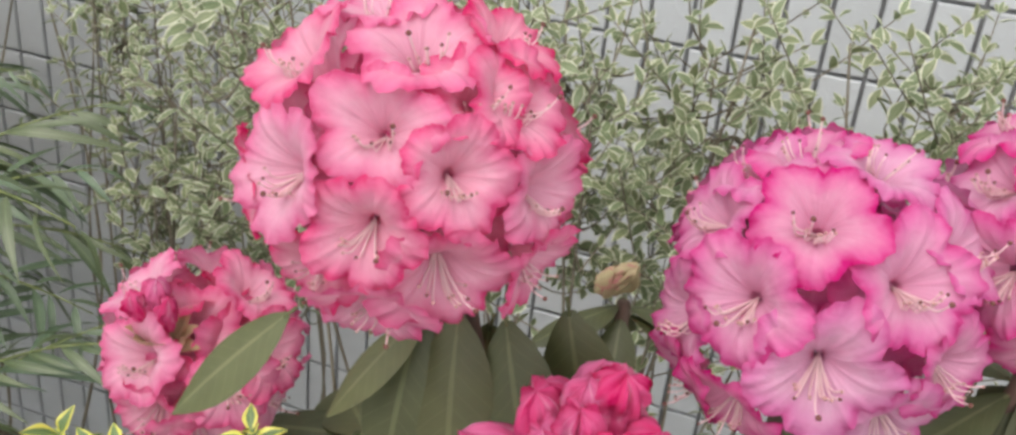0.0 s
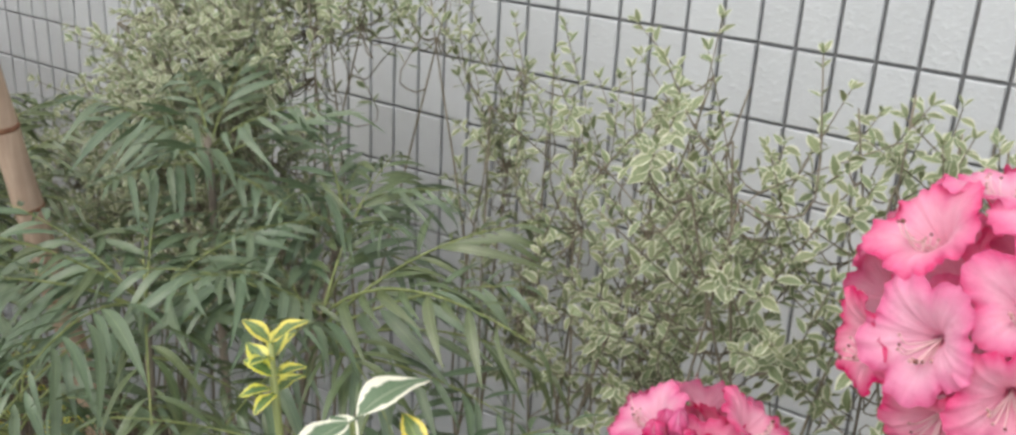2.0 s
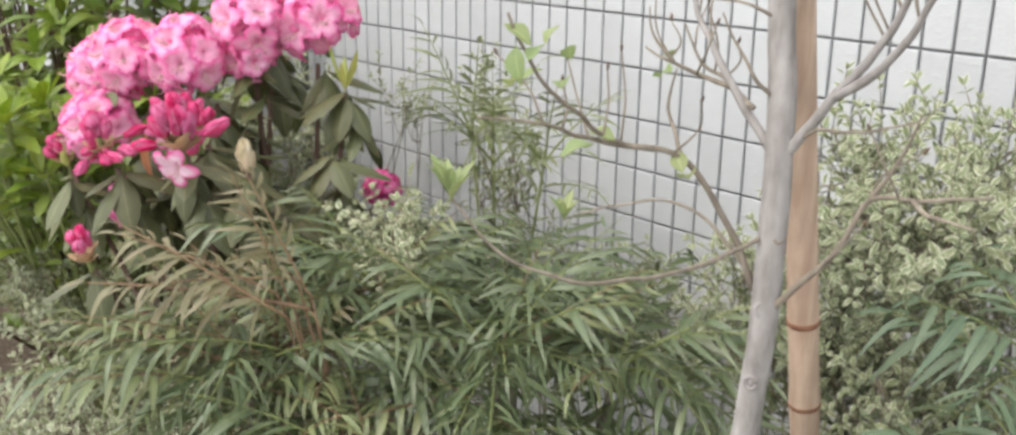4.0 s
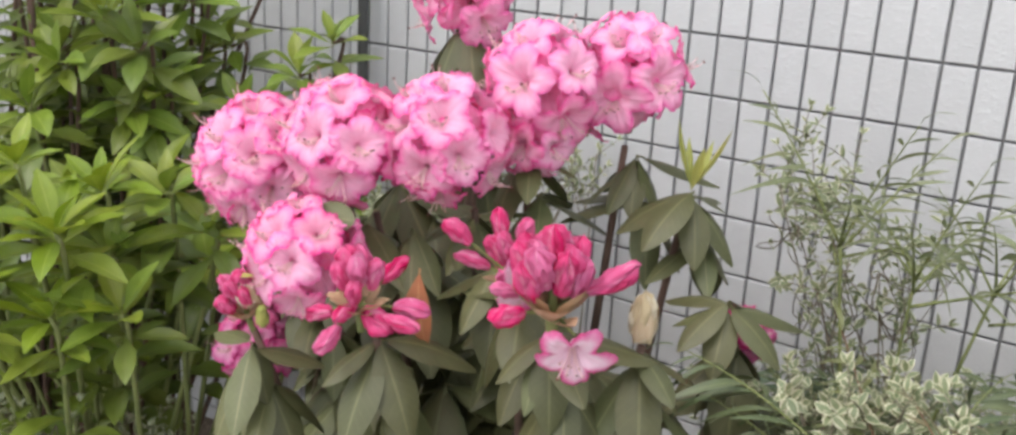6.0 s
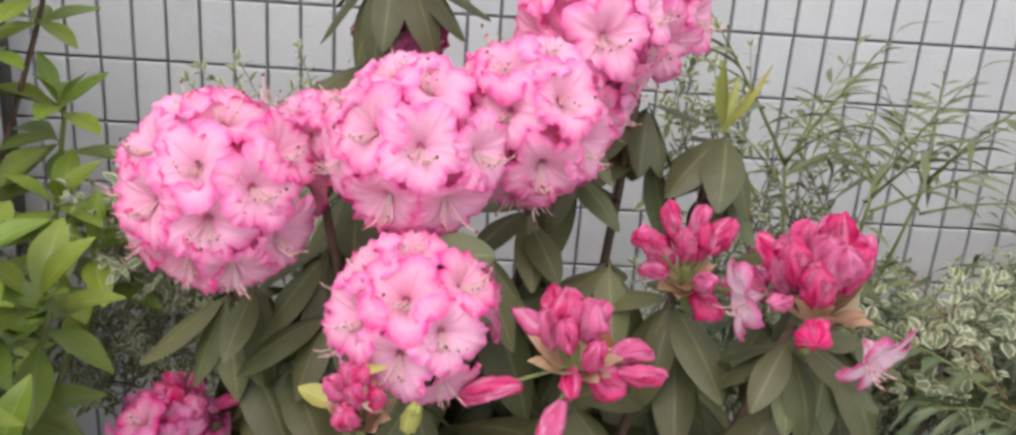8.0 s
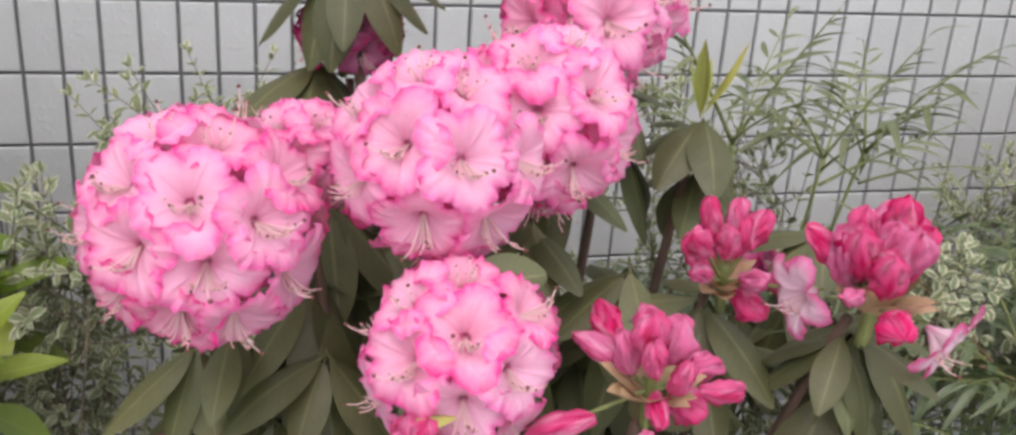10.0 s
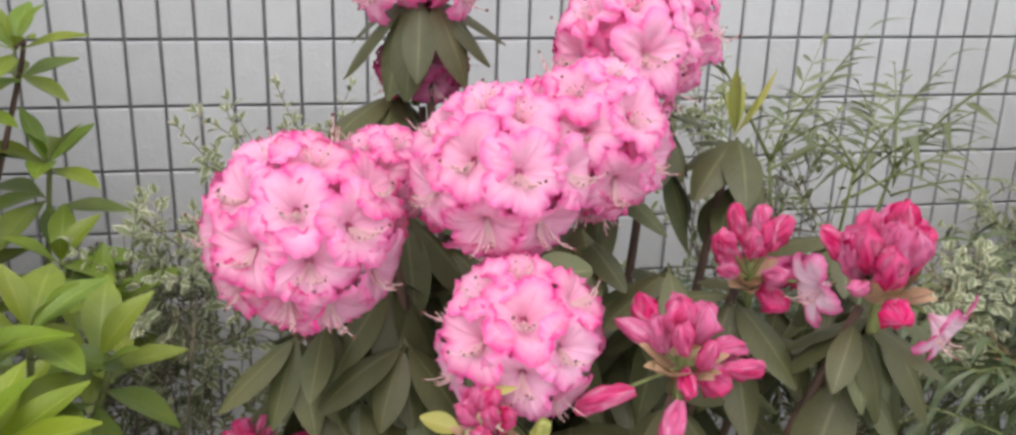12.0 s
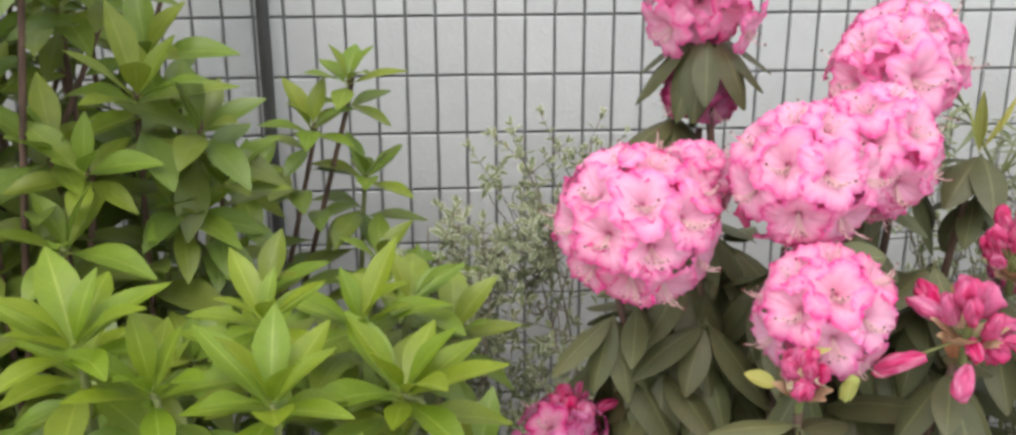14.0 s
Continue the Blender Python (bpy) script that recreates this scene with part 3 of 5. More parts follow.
def whorl(bush, at, axis, n, length, seed, droop=0.3, spread=1.0, old=0.2, skip=()):
    """A ring of long leathery leaves that hang round the end of a shoot."""
    rnd = random.Random(seed)
    at, axis = vec(*at), unit(vec(*axis))
    side = unit(np.cross(axis, vec(0.31, 0.8, 0.12)))
    other = np.cross(axis, side)
    for i in range(n):
        if i in skip:
            continue
        a = 2 * math.pi * (i + rnd.uniform(-0.5, 0.5)) / n + seed
        out = side * math.cos(a) + other * math.sin(a)
        d = unit(out * spread + axis * 0.2 - vec(0, 0, droop * rnd.uniform(0.3, 2.2)))
        mesh = rnd.choice(OLD_LEAVES if rnd.random() < old else WHORL_LEAVES)
        part("leaf", mesh, bush, aim(at - axis * 0.012 * rnd.random(), d, axis + out * 0.2 + vec(0, 0, 0.3), length * rnd.uniform(0.62, 1.15)))


def shoot(bush, points, radii, mat, name="branch", sides=7, label=""):
    return part(name, Shape().add(*tube(bend(points, 6), radii, sides)).mesh(name, mat), bush, label=label)

# ---- rhododendron with rose-edged balls, by the wall ----
rose_bush = thing("rhododendron_bush", (2.78, -0.66, 0.0), "rhododendron in full bloom with rose-pink ruffled flower balls", "flowering shrub")
BASE = (2.78, -0.66, -0.02)
LOOSE = "loose ball of pale pink star-like flowers"
OPEN_BALL = "open ball of pale pink flowers with deeper edges"
truss(rose_bush, (2.674, -0.816, 1.110), 0.0725, [(-140, 46, 0.37), (-63, 64, 0.37), (-17, 40, 0.36), (-81, 33, 0.34), (-53, 20, 0.33), (-112, 11, 0.36), (-80, 1, 0.34), (-53, -16, 0.4), (-14, 8, 0.34), (-13, -20, 0.32), (-106, -22, 0.33), (-80, -36, 0.36), (-38, 46, 0.3), (-170, 78, 0.35), (13, 58, 0.34), (-140, -2, 0.34)], "rose", 3, "large open ball of rose-pink flowers", 0.38)
truss(rose_bush, (2.842, -0.752, 1.065), 0.0725, [(-101, 50, 0.38), (-115, 17, 0.4), (-55, 33, 0.4), (-85, 0, 0.42), (-149, 34, 0.34), (-168, 73, 0.36), (-35, 76, 0.34), (-141, -3, 0.35), (-36, 1, 0.34), (-52, -22, 0.38), (-114, -30, 0.36), (-142, -32, 0.34), (-20, 38, 0.33), (-160, 56, 0.32)], "mauve", 5, OPEN_BALL, 0.4)
truss(rose_bush, (2.945, -0.71, 1.095), 0.066, [(-149, 33, 0.42), (-125, 2, 0.42), (178, 52, 0.4), (-110, 48, 0.42), (-165, -5, 0.38)], "mauve", 7, OPEN_BALL, 0.42)
truss(rose_bush, (2.522, -0.756, 0.934), 0.06, [(-97, 24, 0.46), (-150, 55, 0.46), (18, 58, 0.45), (-89, -12, 0.46), (-39, 11, 0.45), (-61, -25, 0.45), (-9, 22, 0.45)], "rose", 9, "half-open ball of deep pink flowers", 0.45)
bud_truss(rose_bush, (2.52, -0.79, 0.965), 0.022, 4, 11)
bud_truss(rose_bush, (2.767, -0.82, 0.982), 0.042, 10, 12, (0.0, -0.3, 1), buds=(((2.737, -0.84, 1.0), 0.046), ((2.8, -0.838, 0.992), 0.042), ((2.775, -0.862, 0.986), 0.036)))
for tip, mid in (((2.69, -0.79, 1.05), (2.72, -0.7, 0.7)), ((2.84, -0.74, 1.0), (2.82, -0.68, 0.6)), ((2.945, -0.70, 1.03), (2.9, -0.66, 0.6)),
                 ((2.53, -0.745, 0.88), (2.62, -0.68, 0.55)), ((2.75, -0.805, 0.95), (2.77, -0.72, 0.5)), ((2.737, -0.632, 0.965), (2.75, -0.64, 0.5))):
    shoot(rose_bush, [BASE, mid, tip], [0.011, 0.008, 0.0045], DARK_TWIG)
whorl(rose_bush, (2.676, -0.79, 1.03), (-0.1, -0.2, 1), 7, 0.1, 21, 1.2)
whorl(rose_bush, (2.84, -0.735, 0.98), (0, -0.2, 1), 8, 0.1, 22, 1.0)
whorl(rose_bush, (2.945, -0.70, 1.02), (0.1, -0.2, 1), 7, 0.1, 23, 1.0)
whorl(rose_bush, (2.53, -0.745, 0.885), (-0.1, -0.2, 1), 7, 0.1, 24, 0.5)
whorl(rose_bush, (2.752, -0.80, 0.945), (0, -0.3, 1), 8, 0.09, 25, 1.2)
whorl(rose_bush, (2.737, -0.632, 0.965), (0, 0, 1), 5, 0.06, 26, 0.5)
for i, at in enumerate(((2.7, -0.76, 0.95), (2.62, -0.74, 0.9), (2.8, -0.73, 0.9), (2.9, -0.7, 0.93), (2.74, -0.68, 0.86), (2.86, -0.66, 0.82), (2.66, -0.68, 0.8))):
    whorl(rose_bush, at, (0, -0.3, 1), 8, 0.115, 140 + i, 0.8, old=0.3)
for a, b in (((2.672, -0.79, 1.03), (2.668, -0.83, 0.955)), ((2.69, -0.79, 1.035), (2.7, -0.83, 0.96)), ((2.71, -0.785, 1.035), (2.735, -0.82, 0.98)), ((2.735, -0.77, 1.04), (2.755, -0.79, 0.985)), ((2.7, -0.77, 1.02), (2.69, -0.775, 0.93))):
    part("leaf", WHORL_LEAVES[1], rose_bush, aim(a, vec(*b) - vec(*a), (0, -1, 0.4), 0.1))
part("leaf", OLD_LEAVES[0], rose_bush, aim((2.632, -0.838, 1.04), (-0.55, -0.25, -0.55), (-0.3, -0.7, 0.8), 0.085))
scaly_bud(rose_bush, "green_bud", (2.722, -0.636, 0.972), (0.55, -0.25, 0.65), 0.034, BUD_GREEN, BUD_GREEN, 131, "plump yellow-green flower bud tinged pink")

# ---- rhododendron with pale pink balls ----
pale_bush = thing("rhododendron_bush", (0.5, -0.62, 0.0), "large rhododendron with pale pink balls and crimson buds", "flowering shrub")
BASE = (0.5, -0.62, -0.02)
truss(pale_bush, (0.255, -0.765, 1.033), 0.0855, [(-95, 35, 0.42), (-70, 69, 0.4), (-143, 39, 0.4), (-56, 20, 0.42), (-86, 0, 0.43), (-122, 9, 0.4), (-103, -28, 0.38), (-70, -33, 0.38), (-38, -12, 0.4), (-138, -18, 0.36), (-28, 36, 0.38), (-160, 10, 0.36), (-150, 72, 0.36)], "pale", 2, OPEN_BALL, 0.4)
truss(pale_bush, (0.412, -0.792, 1.089), 0.073, [(-127, 24, 0.48), (-86, 17, 0.47), (-111, -25, 0.46), (-58, -28, 0.48), (-39, 10, 0.44), (-170, 38, 0.45), (-142, 70, 0.42), (-66, 60, 0.43), (-155, -5, 0.42), (-125, -62, 0.44), (-72, -66, 0.42)], "pale", 4, OPEN_BALL, 0.44, stray=0.8)
truss(pale_bush, (0.5, -0.733, 1.097), 0.0725, [(-110, 22, 0.46), (-62, 33, 0.47), (-122, 52, 0.46), (-78, -20, 0.48), (-105, -45, 0.44), (-40, -5, 0.44), (-55, 72, 0.42), (-65, -55, 0.42), (-160, 30, 0.42)], "pale", 6, OPEN_BALL, 0.44, stray=0.8)
truss(pale_bush, (0.557, -0.63, 1.154), 0.069, [(-84, 10, 0.58), (-30, -32, 0.58), (-108, -58, 0.54), (-152, 41, 0.5), (-92, 55, 0.5), (-150, 2, 0.48), (-25, 25, 0.5)], "loose", 8, LOOSE, 0.5, gap=0.6)
truss(pale_bush, (0.611, -0.538, 1.156), 0.073, [(-78, -10, 0.58), (-75, 50, 0.5), (-30, 6, 0.54), (-150, 45, 0.5), (-125, -45, 0.52), (-35, 55, 0.48)], "loose", 10, LOOSE, 0.5, gap=0.6)
truss(pale_bush, (0.553, -0.638, 1.1), 0.05, [(-80, -15, 0.6), (-25, -15, 0.56), (-130, -30, 0.56), (-60, -62, 0.54), (-100, 35, 0.5)], "loose", 11, LOOSE, 0.54, gap=0.5)
truss(pale_bush, (0.418, -0.862, 0.977), 0.067, [(-98, 39, 0.5), (-135, 19, 0.49), (-158, 52, 0.44), (-66, 13, 0.48), (-99, -6, 0.47), (-32, 43, 0.43), (-168, -15, 0.43), (-60, -32, 0.43), (-110, 80, 0.4)], "pale", 12, OPEN_BALL, 0.44)
truss(pale_bush, (0.372, -0.52, 1.228), 0.07, [(-150, -25, 0.54), (-35, -25, 0.54), (-90, 35, 0.5), (-150, 30, 0.5), (-20, 30, 0.5)], "loose", 14, LOOSE, 0.5, gap=0.55)
truss(pale_bush, (0.38, -0.5, 1.115), 0.05, [(-90, 20, 0.46), (-140, 10, 0.46), (-160, -20, 0.46)], "deep", 15, "deep pink flower ball in the shade of leaves", 0.46)
truss(pale_bush, (0.327, -0.7, 1.06), 0.046, [(-100, 20, 0.5), (-130, 50, 0.5), (-75, 55, 0.5), (-90, -20, 0.5)], "pale", 18, OPEN_BALL, 0.48)
truss(pale_bush, (0.19, -0.722, 0.76), 0.056, [(-100, 15, 0.52), (-50, 0, 0.5), (-150, 5, 0.52), (-80, -35, 0.5), (-130, 55, 0.45)], "mauve", 16, "half-open ball of deep pink flowers", 0.5, gap=0.6)
truss(pale_bush, (0.79, -0.54, 0.885), 0.034, [(-60, 20, 0.5), (-20, 30, 0.5), (-40, 60, 0.5)], "deep", 17, "deep pink flower ball in the shade", 0.5)
bud_truss(pale_bush, (0.198, -0.705, 0.782), 0.033, 6, 31, buds=(((0.238, -0.7, 0.794), 0.036), ((0.175, -0.715, 0.8), 0.03)))
bud_truss(pale_bush, (0.533, -0.912, 0.976), 0.033, 7, 32, (0.0, -0.1, 1), buds=(
    ((0.525, -0.85, 0.985), 0.044), ((0.507, -0.888, 0.986), 0.04), ((0.477, -0.906, 0.942), 0.046), ((0.52, -0.941, 0.94), 0.032), ((0.532, -0.93, 0.966), 0.026), ((0.557, -0.913, 0.96), 0.034), ((0.583, -0.91, 0.964), 0.036), ((0.578, -0.889, 0.968), 0.034)))
bud_truss(pale_bush, (0.634, -0.795, 0.992), 0.032, 3, 33, (-0.15, -0.2, 1), buds=(
    ((0.617, -0.798, 1.04), 0.032), ((0.592, -0.835, 1.036), 0.032), ((0.602, -0.822, 1.006), 0.036), ((0.642, -0.79, 1.035), 0.029), ((0.66, -0.788, 1.024), 0.032), ((0.643, -0.825, 1.002), 0.027),
    ((0.65, -0.81, 0.974), 0.03), ((0.676, -0.815, 0.994), 0.032)), opened=(((0.672, -0.845, 0.998), (-0.97, -0.05, -0.15), 0.036),))
bud_truss(pale_bush, (0.719, -0.864, 1.008), 0.043, 13, 34, (0.0, -0.1, 1), buds=(
    ((0.704, -0.913, 1.004), 0.034), ((0.758, -0.828, 1.028), 0.05), ((0.694, -0.838, 1.03), 0.042), ((0.684, -0.888, 1.015), 0.026)), opened=(((0.759, -0.892, 0.98), (0.4, -0.75, -0.4), 0.038),))
opening = bud_truss(pale_bush, (0.383, -0.919, 0.927), 0.028, 8, 35, (-0.05, -0.3, 1), label="opening bud of crimson petals in cream scales")
CREAM = leaf_mesh("cream_scale", BUD_CREAM, 1.0, 0.7, fold=0.1, droop=-0.55, wide=0.8, blunt=0.7, along=7, curl=-0.9, wave=0.03)
for k, a in enumerate((-2.7, -0.5, 0.1, 0.7, 1.5, 2.3)):
    part("cream_scale", CREAM, opening, aim((0.383 + 0.019 * math.cos(a), -0.919 + 0.019 * math.sin(a), 0.93 + 0.003 * k), (-0.1 * math.cos(a), -0.1 * math.sin(a) - 0.2, 1), (-math.cos(a), -math.sin(a), 0.1), 0.034 - 0.002 * k), "cream-coloured bud scale")
LIME = leaf_mesh("lime_scale", BUD_LIME, 1.0, 0.55, fold=0.2, droop=-0.25, wide=0.9, blunt=0.7, along=7, curl=-0.5)
part("lime_scale", LIME, opening, aim((0.372, -0.922, 0.965), (0.75, -0.1, 0.3), (-0.3, 0, -1), 0.03), "curled lime-green scale")
part("lime_scale", LIME, opening, aim((0.368, -0.9, 0.921), (-0.9, 0.25, 0.12), (0.1, -0.6, 0.8), 0.032), "curled lime-green scale")
bud_truss(pale_bush, (0.845, -1.07, 0.905), 0.025, 4, 36, (0, -0.3, 1))
for i, (tip, mid) in enumerate((((0.25, -0.71, 0.93), (0.36, -0.66, 0.5)), ((0.415, -0.75, 1.0), (0.45, -0.66, 0.55)), ((0.51, -0.69, 1.01), (0.5, -0.64, 0.6)),
                 ((0.54, -0.63, 1.08), (0.53, -0.6, 0.6)), ((0.622, -0.55, 1.08), (0.58, -0.56, 0.6)), ((0.42, -0.82, 0.89), (0.46, -0.72, 0.5)),
                 ((0.375, -0.525, 1.2), (0.42, -0.56, 0.7)), ((0.38, -0.5, 1.07), (0.4, -0.55, 0.6)), ((0.327, -0.71, 1.02), (0.4, -0.65, 0.6)), ((0.19, -0.725, 0.74), (0.3, -0.66, 0.4)),
                 ((0.79, -0.55, 0.84), (0.66, -0.58, 0.45)), ((0.536, -0.89, 0.93), (0.52, -0.76, 0.5)), ((0.632, -0.775, 0.97), (0.58, -0.68, 0.55)),
                 ((0.71, -0.85, 0.98), (0.62, -0.72, 0.5)), ((0.385, -0.91, 0.9), (0.44, -0.76, 0.45)), ((0.71, -0.555, 1.04), (0.64, -0.57, 0.6)), ((0.772, -0.782, 0.95), (0.66, -0.68, 0.45)),
                 ((0.845, -1.06, 0.88), (0.68, -0.82, 0.45)))):
    shoot(pale_bush, [BASE, mid, tip], [0.0095, 0.0065, 0.0042], DARK_TWIG)
for i, (at, axis, n, length, droop) in enumerate((
        ((0.245, -0.715, 0.92), (-0.1, -0.2, 1), 8, 0.092, 0.90), ((0.41, -0.76, 0.995), (0, -0.2, 1), 8, 0.092, 0.90), ((0.51, -0.69, 1.005), (0, -0.2, 1), 8, 0.092, 0.83),
        ((0.545, -0.635, 1.075), (0, 0, 1), 7, 0.092, 0.60), ((0.635, -0.545, 1.07), (0.1, -0.1, 1), 8, 0.092, 0.75), ((0.42, -0.825, 0.885), (0, -0.3, 1), 8, 0.092, 1.05),
        ((0.315, -0.43, 1.03), (0, 0, 1), 7, 0.09, 0.8), ((0.35, -0.5, 1.09), (0, -0.1, 1), 9, 0.11, 0.9), ((0.35, -0.63, 1.0), (0, -0.2, 1), 9, 0.12, 0.8), ((0.39, -0.61, 0.96), (0, -0.2, 1), 9, 0.12, 0.8), ((0.33, -0.69, 0.96), (0, -0.2, 1), 9, 0.12, 1.0), ((0.37, -0.67, 0.88), (0, -0.2, 1), 9, 0.13, 0.8), ((0.41, -0.68, 0.94), (0, -0.2, 1), 9, 0.12, 0.9), ((0.48, -0.66, 0.9), (0, -0.2, 1), 9, 0.13, 0.7), ((0.57, -0.67, 0.87), (0, -0.2, 1), 9, 0.13, 0.7), ((0.64, -0.64, 0.84), (0, -0.2, 1), 9, 0.13, 0.6), ((0.42, -0.63, 0.78), (0, -0.2, 1), 9, 0.13, 0.5), ((0.28, -0.66, 0.8), (0, -0.2, 1), 9, 0.13, 0.6), ((0.806, -0.65, 0.965), (0.1, -0.2, 1), 9, 0.085, 0.7), ((0.27, -0.715, 0.93), (0, -0.2, 1), 8, 0.1, 1.4), ((0.34, -0.74, 0.92), (0, -0.2, 1), 8, 0.1, 1.4), ((0.46, -0.74, 0.99), (0, -0.2, 1), 8, 0.1, 1.2), ((0.58, -0.74, 0.98), (0, -0.2, 1), 8, 0.1, 1.2), ((0.30, -0.72, 0.85), (0, -0.2, 1), 8, 0.1, 0.9), ((0.48, -0.8, 0.85), (0, -0.2, 1), 8, 0.1, 0.9), ((0.6, -0.68, 0.93), (0, -0.2, 1), 8, 0.1, 0.8), ((0.19, -0.725, 0.735), (0, -0.2, 1), 7, 0.1, 0.5),
        ((0.79, -0.55, 0.84), (0, 0, 1), 7, 0.092, 0.60), ((0.536, -0.885, 0.925), (0, -0.3, 1), 9, 0.092, 0.75), ((0.632, -0.775, 0.965), (0, -0.2, 1), 8, 0.092, 0.68),
        ((0.71, -0.85, 0.97), (0.1, -0.25, 1), 9, 0.092, 0.83), ((0.385, -0.915, 0.89), (0, -0.3, 1), 9, 0.092, 1.05), ((0.716, -0.555, 1.045), (0.1, -0.2, 1), 8, 0.082, 0.6),
        ((0.772, -0.782, 0.945), (0.1, -0.1, 1), 8, 0.092, 0.60), ((0.845, -1.06, 0.88), (0, -0.2, 1), 5, 0.08, 0.6), ((0.5, -0.72, 0.8), (0, -0.2, 1), 9, 0.13, 0.6), ((0.64, -0.74, 0.78), (0.2, -0.2, 1), 9, 0.13, 0.6), ((0.36, -0.74, 0.75), (-0.2, -0.2, 1), 9, 0.13, 0.6))):
    whorl(pale_bush, at, axis, n - 1, length * 1.08, 40 + i, droop, old=0.3)
    whorl(pale_bush, (at[0] + 0.01, at[1] + 0.015, at[2] - 0.05), axis, n - 3, length * 1.2, 80 + i, droop * 1.3, old=0.35)
part("leaf", leaf_mesh("leaf", RHODO_OLD, 1.0, 0.62, fold=-0.1, droop=0.1, wide=0.95, blunt=0.6, along=9, curl=0.3), pale_bush, aim((0.418, -0.862, 1.026), (1, 0.05, 0.06), (0.05, -0.85, 0.5), 0.058), "short rounded olive leaf")
part("leaf", leaf_mesh("leaf", DEAD_LEAF, 1.0, 0.4, fold=0.2, droop=0.3, along=7), pale_bush, aim((0.55, -0.84, 0.99), (0.15, -0.3, -0.9), (0, -1, 0.2), 0.085), "withered orange leaf")
CROWN = vec(0.376, -0.53, 1.19)
for k, tip in enumerate(((0.333, -0.56, 1.096), (0.284, -0.507, 1.119), (0.366, -0.585, 1.12), (0.424, -0.578, 1.118), (0.475, -0.488, 1.146), (0.352, -0.578, 1.1), (0.45, -0.545, 1.13),
                         (0.30, -0.47, 1.15), (0.36, -0.44, 1.13), (0.43, -0.46, 1.12))):
    out = vec(*tip) - CROWN
    at = CROWN + 0.012 * unit(out * vec(1, 1, 0))
    part("leaf", WHORL_LEAVES[k % 2], pale_bush, aim(at, vec(*tip) - at, out * vec(1, 1, 0) + vec(0, -0.03, 0.05), 1.04 * np.linalg.norm(vec(*tip) - at)))
YOUNG = [leaf_mesh("young_leaf", BUD_LIME, 1.0, 0.19, fold=0.5, droop=-0.05, along=5) for _ in range(1)]
for i in range(5):
    a = i * 1.3
    part("young_leaf", YOUNG[0], pale_bush, aim((0.712, -0.556, 1.045), (0.35 * math.cos(a) + 0.12, 0.3 * math.sin(a), 1), (math.cos(a), math.sin(a), 0), 0.06 if i % 3 else 0.085), "upright yellow-green young leaf")
scaly_bud(pale_bush, "closed_bud", (0.772, -0.782, 0.955), (0.05, -0.1, 1), 0.05, BUD_CREAM, BUD_CREAM, 133, "closed bud in cream and tan scales")
scaly_bud(pale_bush, "closed_bud", (0.418, -0.928, 0.92), (0.25, -0.3, 1), 0.026, BUD_LIME, BUD_LIME, 134, "closed lime-green leaf bud")


# ---- young tree and its stake ----
tree = thing("young_tree", (1.70, -0.787, 0.0), "young tree with smooth grey bark and thin bare branches", "tree")
TRUNK_LINE = [(1.665, -0.79, -0.03), (1.685, -0.787, 0.6), (1.695, -0.787, 0.86), (1.705, -0.787, 1.015), (1.704, -0.787, 1.19), (1.69, -0.787, 1.35), (1.68, -0.787, 1.7), (1.70, -0.787, 2.2)]
trunk_points = bend(TRUNK_LINE, 14)
trunk = Shape()
verts, faces = tube(trunk_points, [0.0145, 0.0132, 0.0125, 0.0115, 0.008], 16)
verts = [v + 0.0011 * noise.noise_vector(Vector(v) * 22) for v in map(Vector, verts)]
trunk.add(verts, faces)
for z, a in ((0.944, -1.2), (0.862, -1.9), (1.017, -0.9), (1.155, -0.5)):
    d = vec(math.cos(a), math.sin(a), 0.15)
    c = vec(1.700, -0.787, z)
    ring = [c + d * 0.0125 + 0.0055 * (vec(-d[1], d[0], 0) * math.cos(t) + vec(0, 0, 1.15) * math.sin(t)) for t in np.linspace(0, 6.283, 13)]
    trunk.add(*tube(ring, [0.0021, 0.0021], 6))
    trunk.add(*tube([c + d * 0.006, c + d * 0.0135], [0.005, 0.003], 8))
part("trunk", trunk.mesh("trunk", TRUNK_BARK), tree)
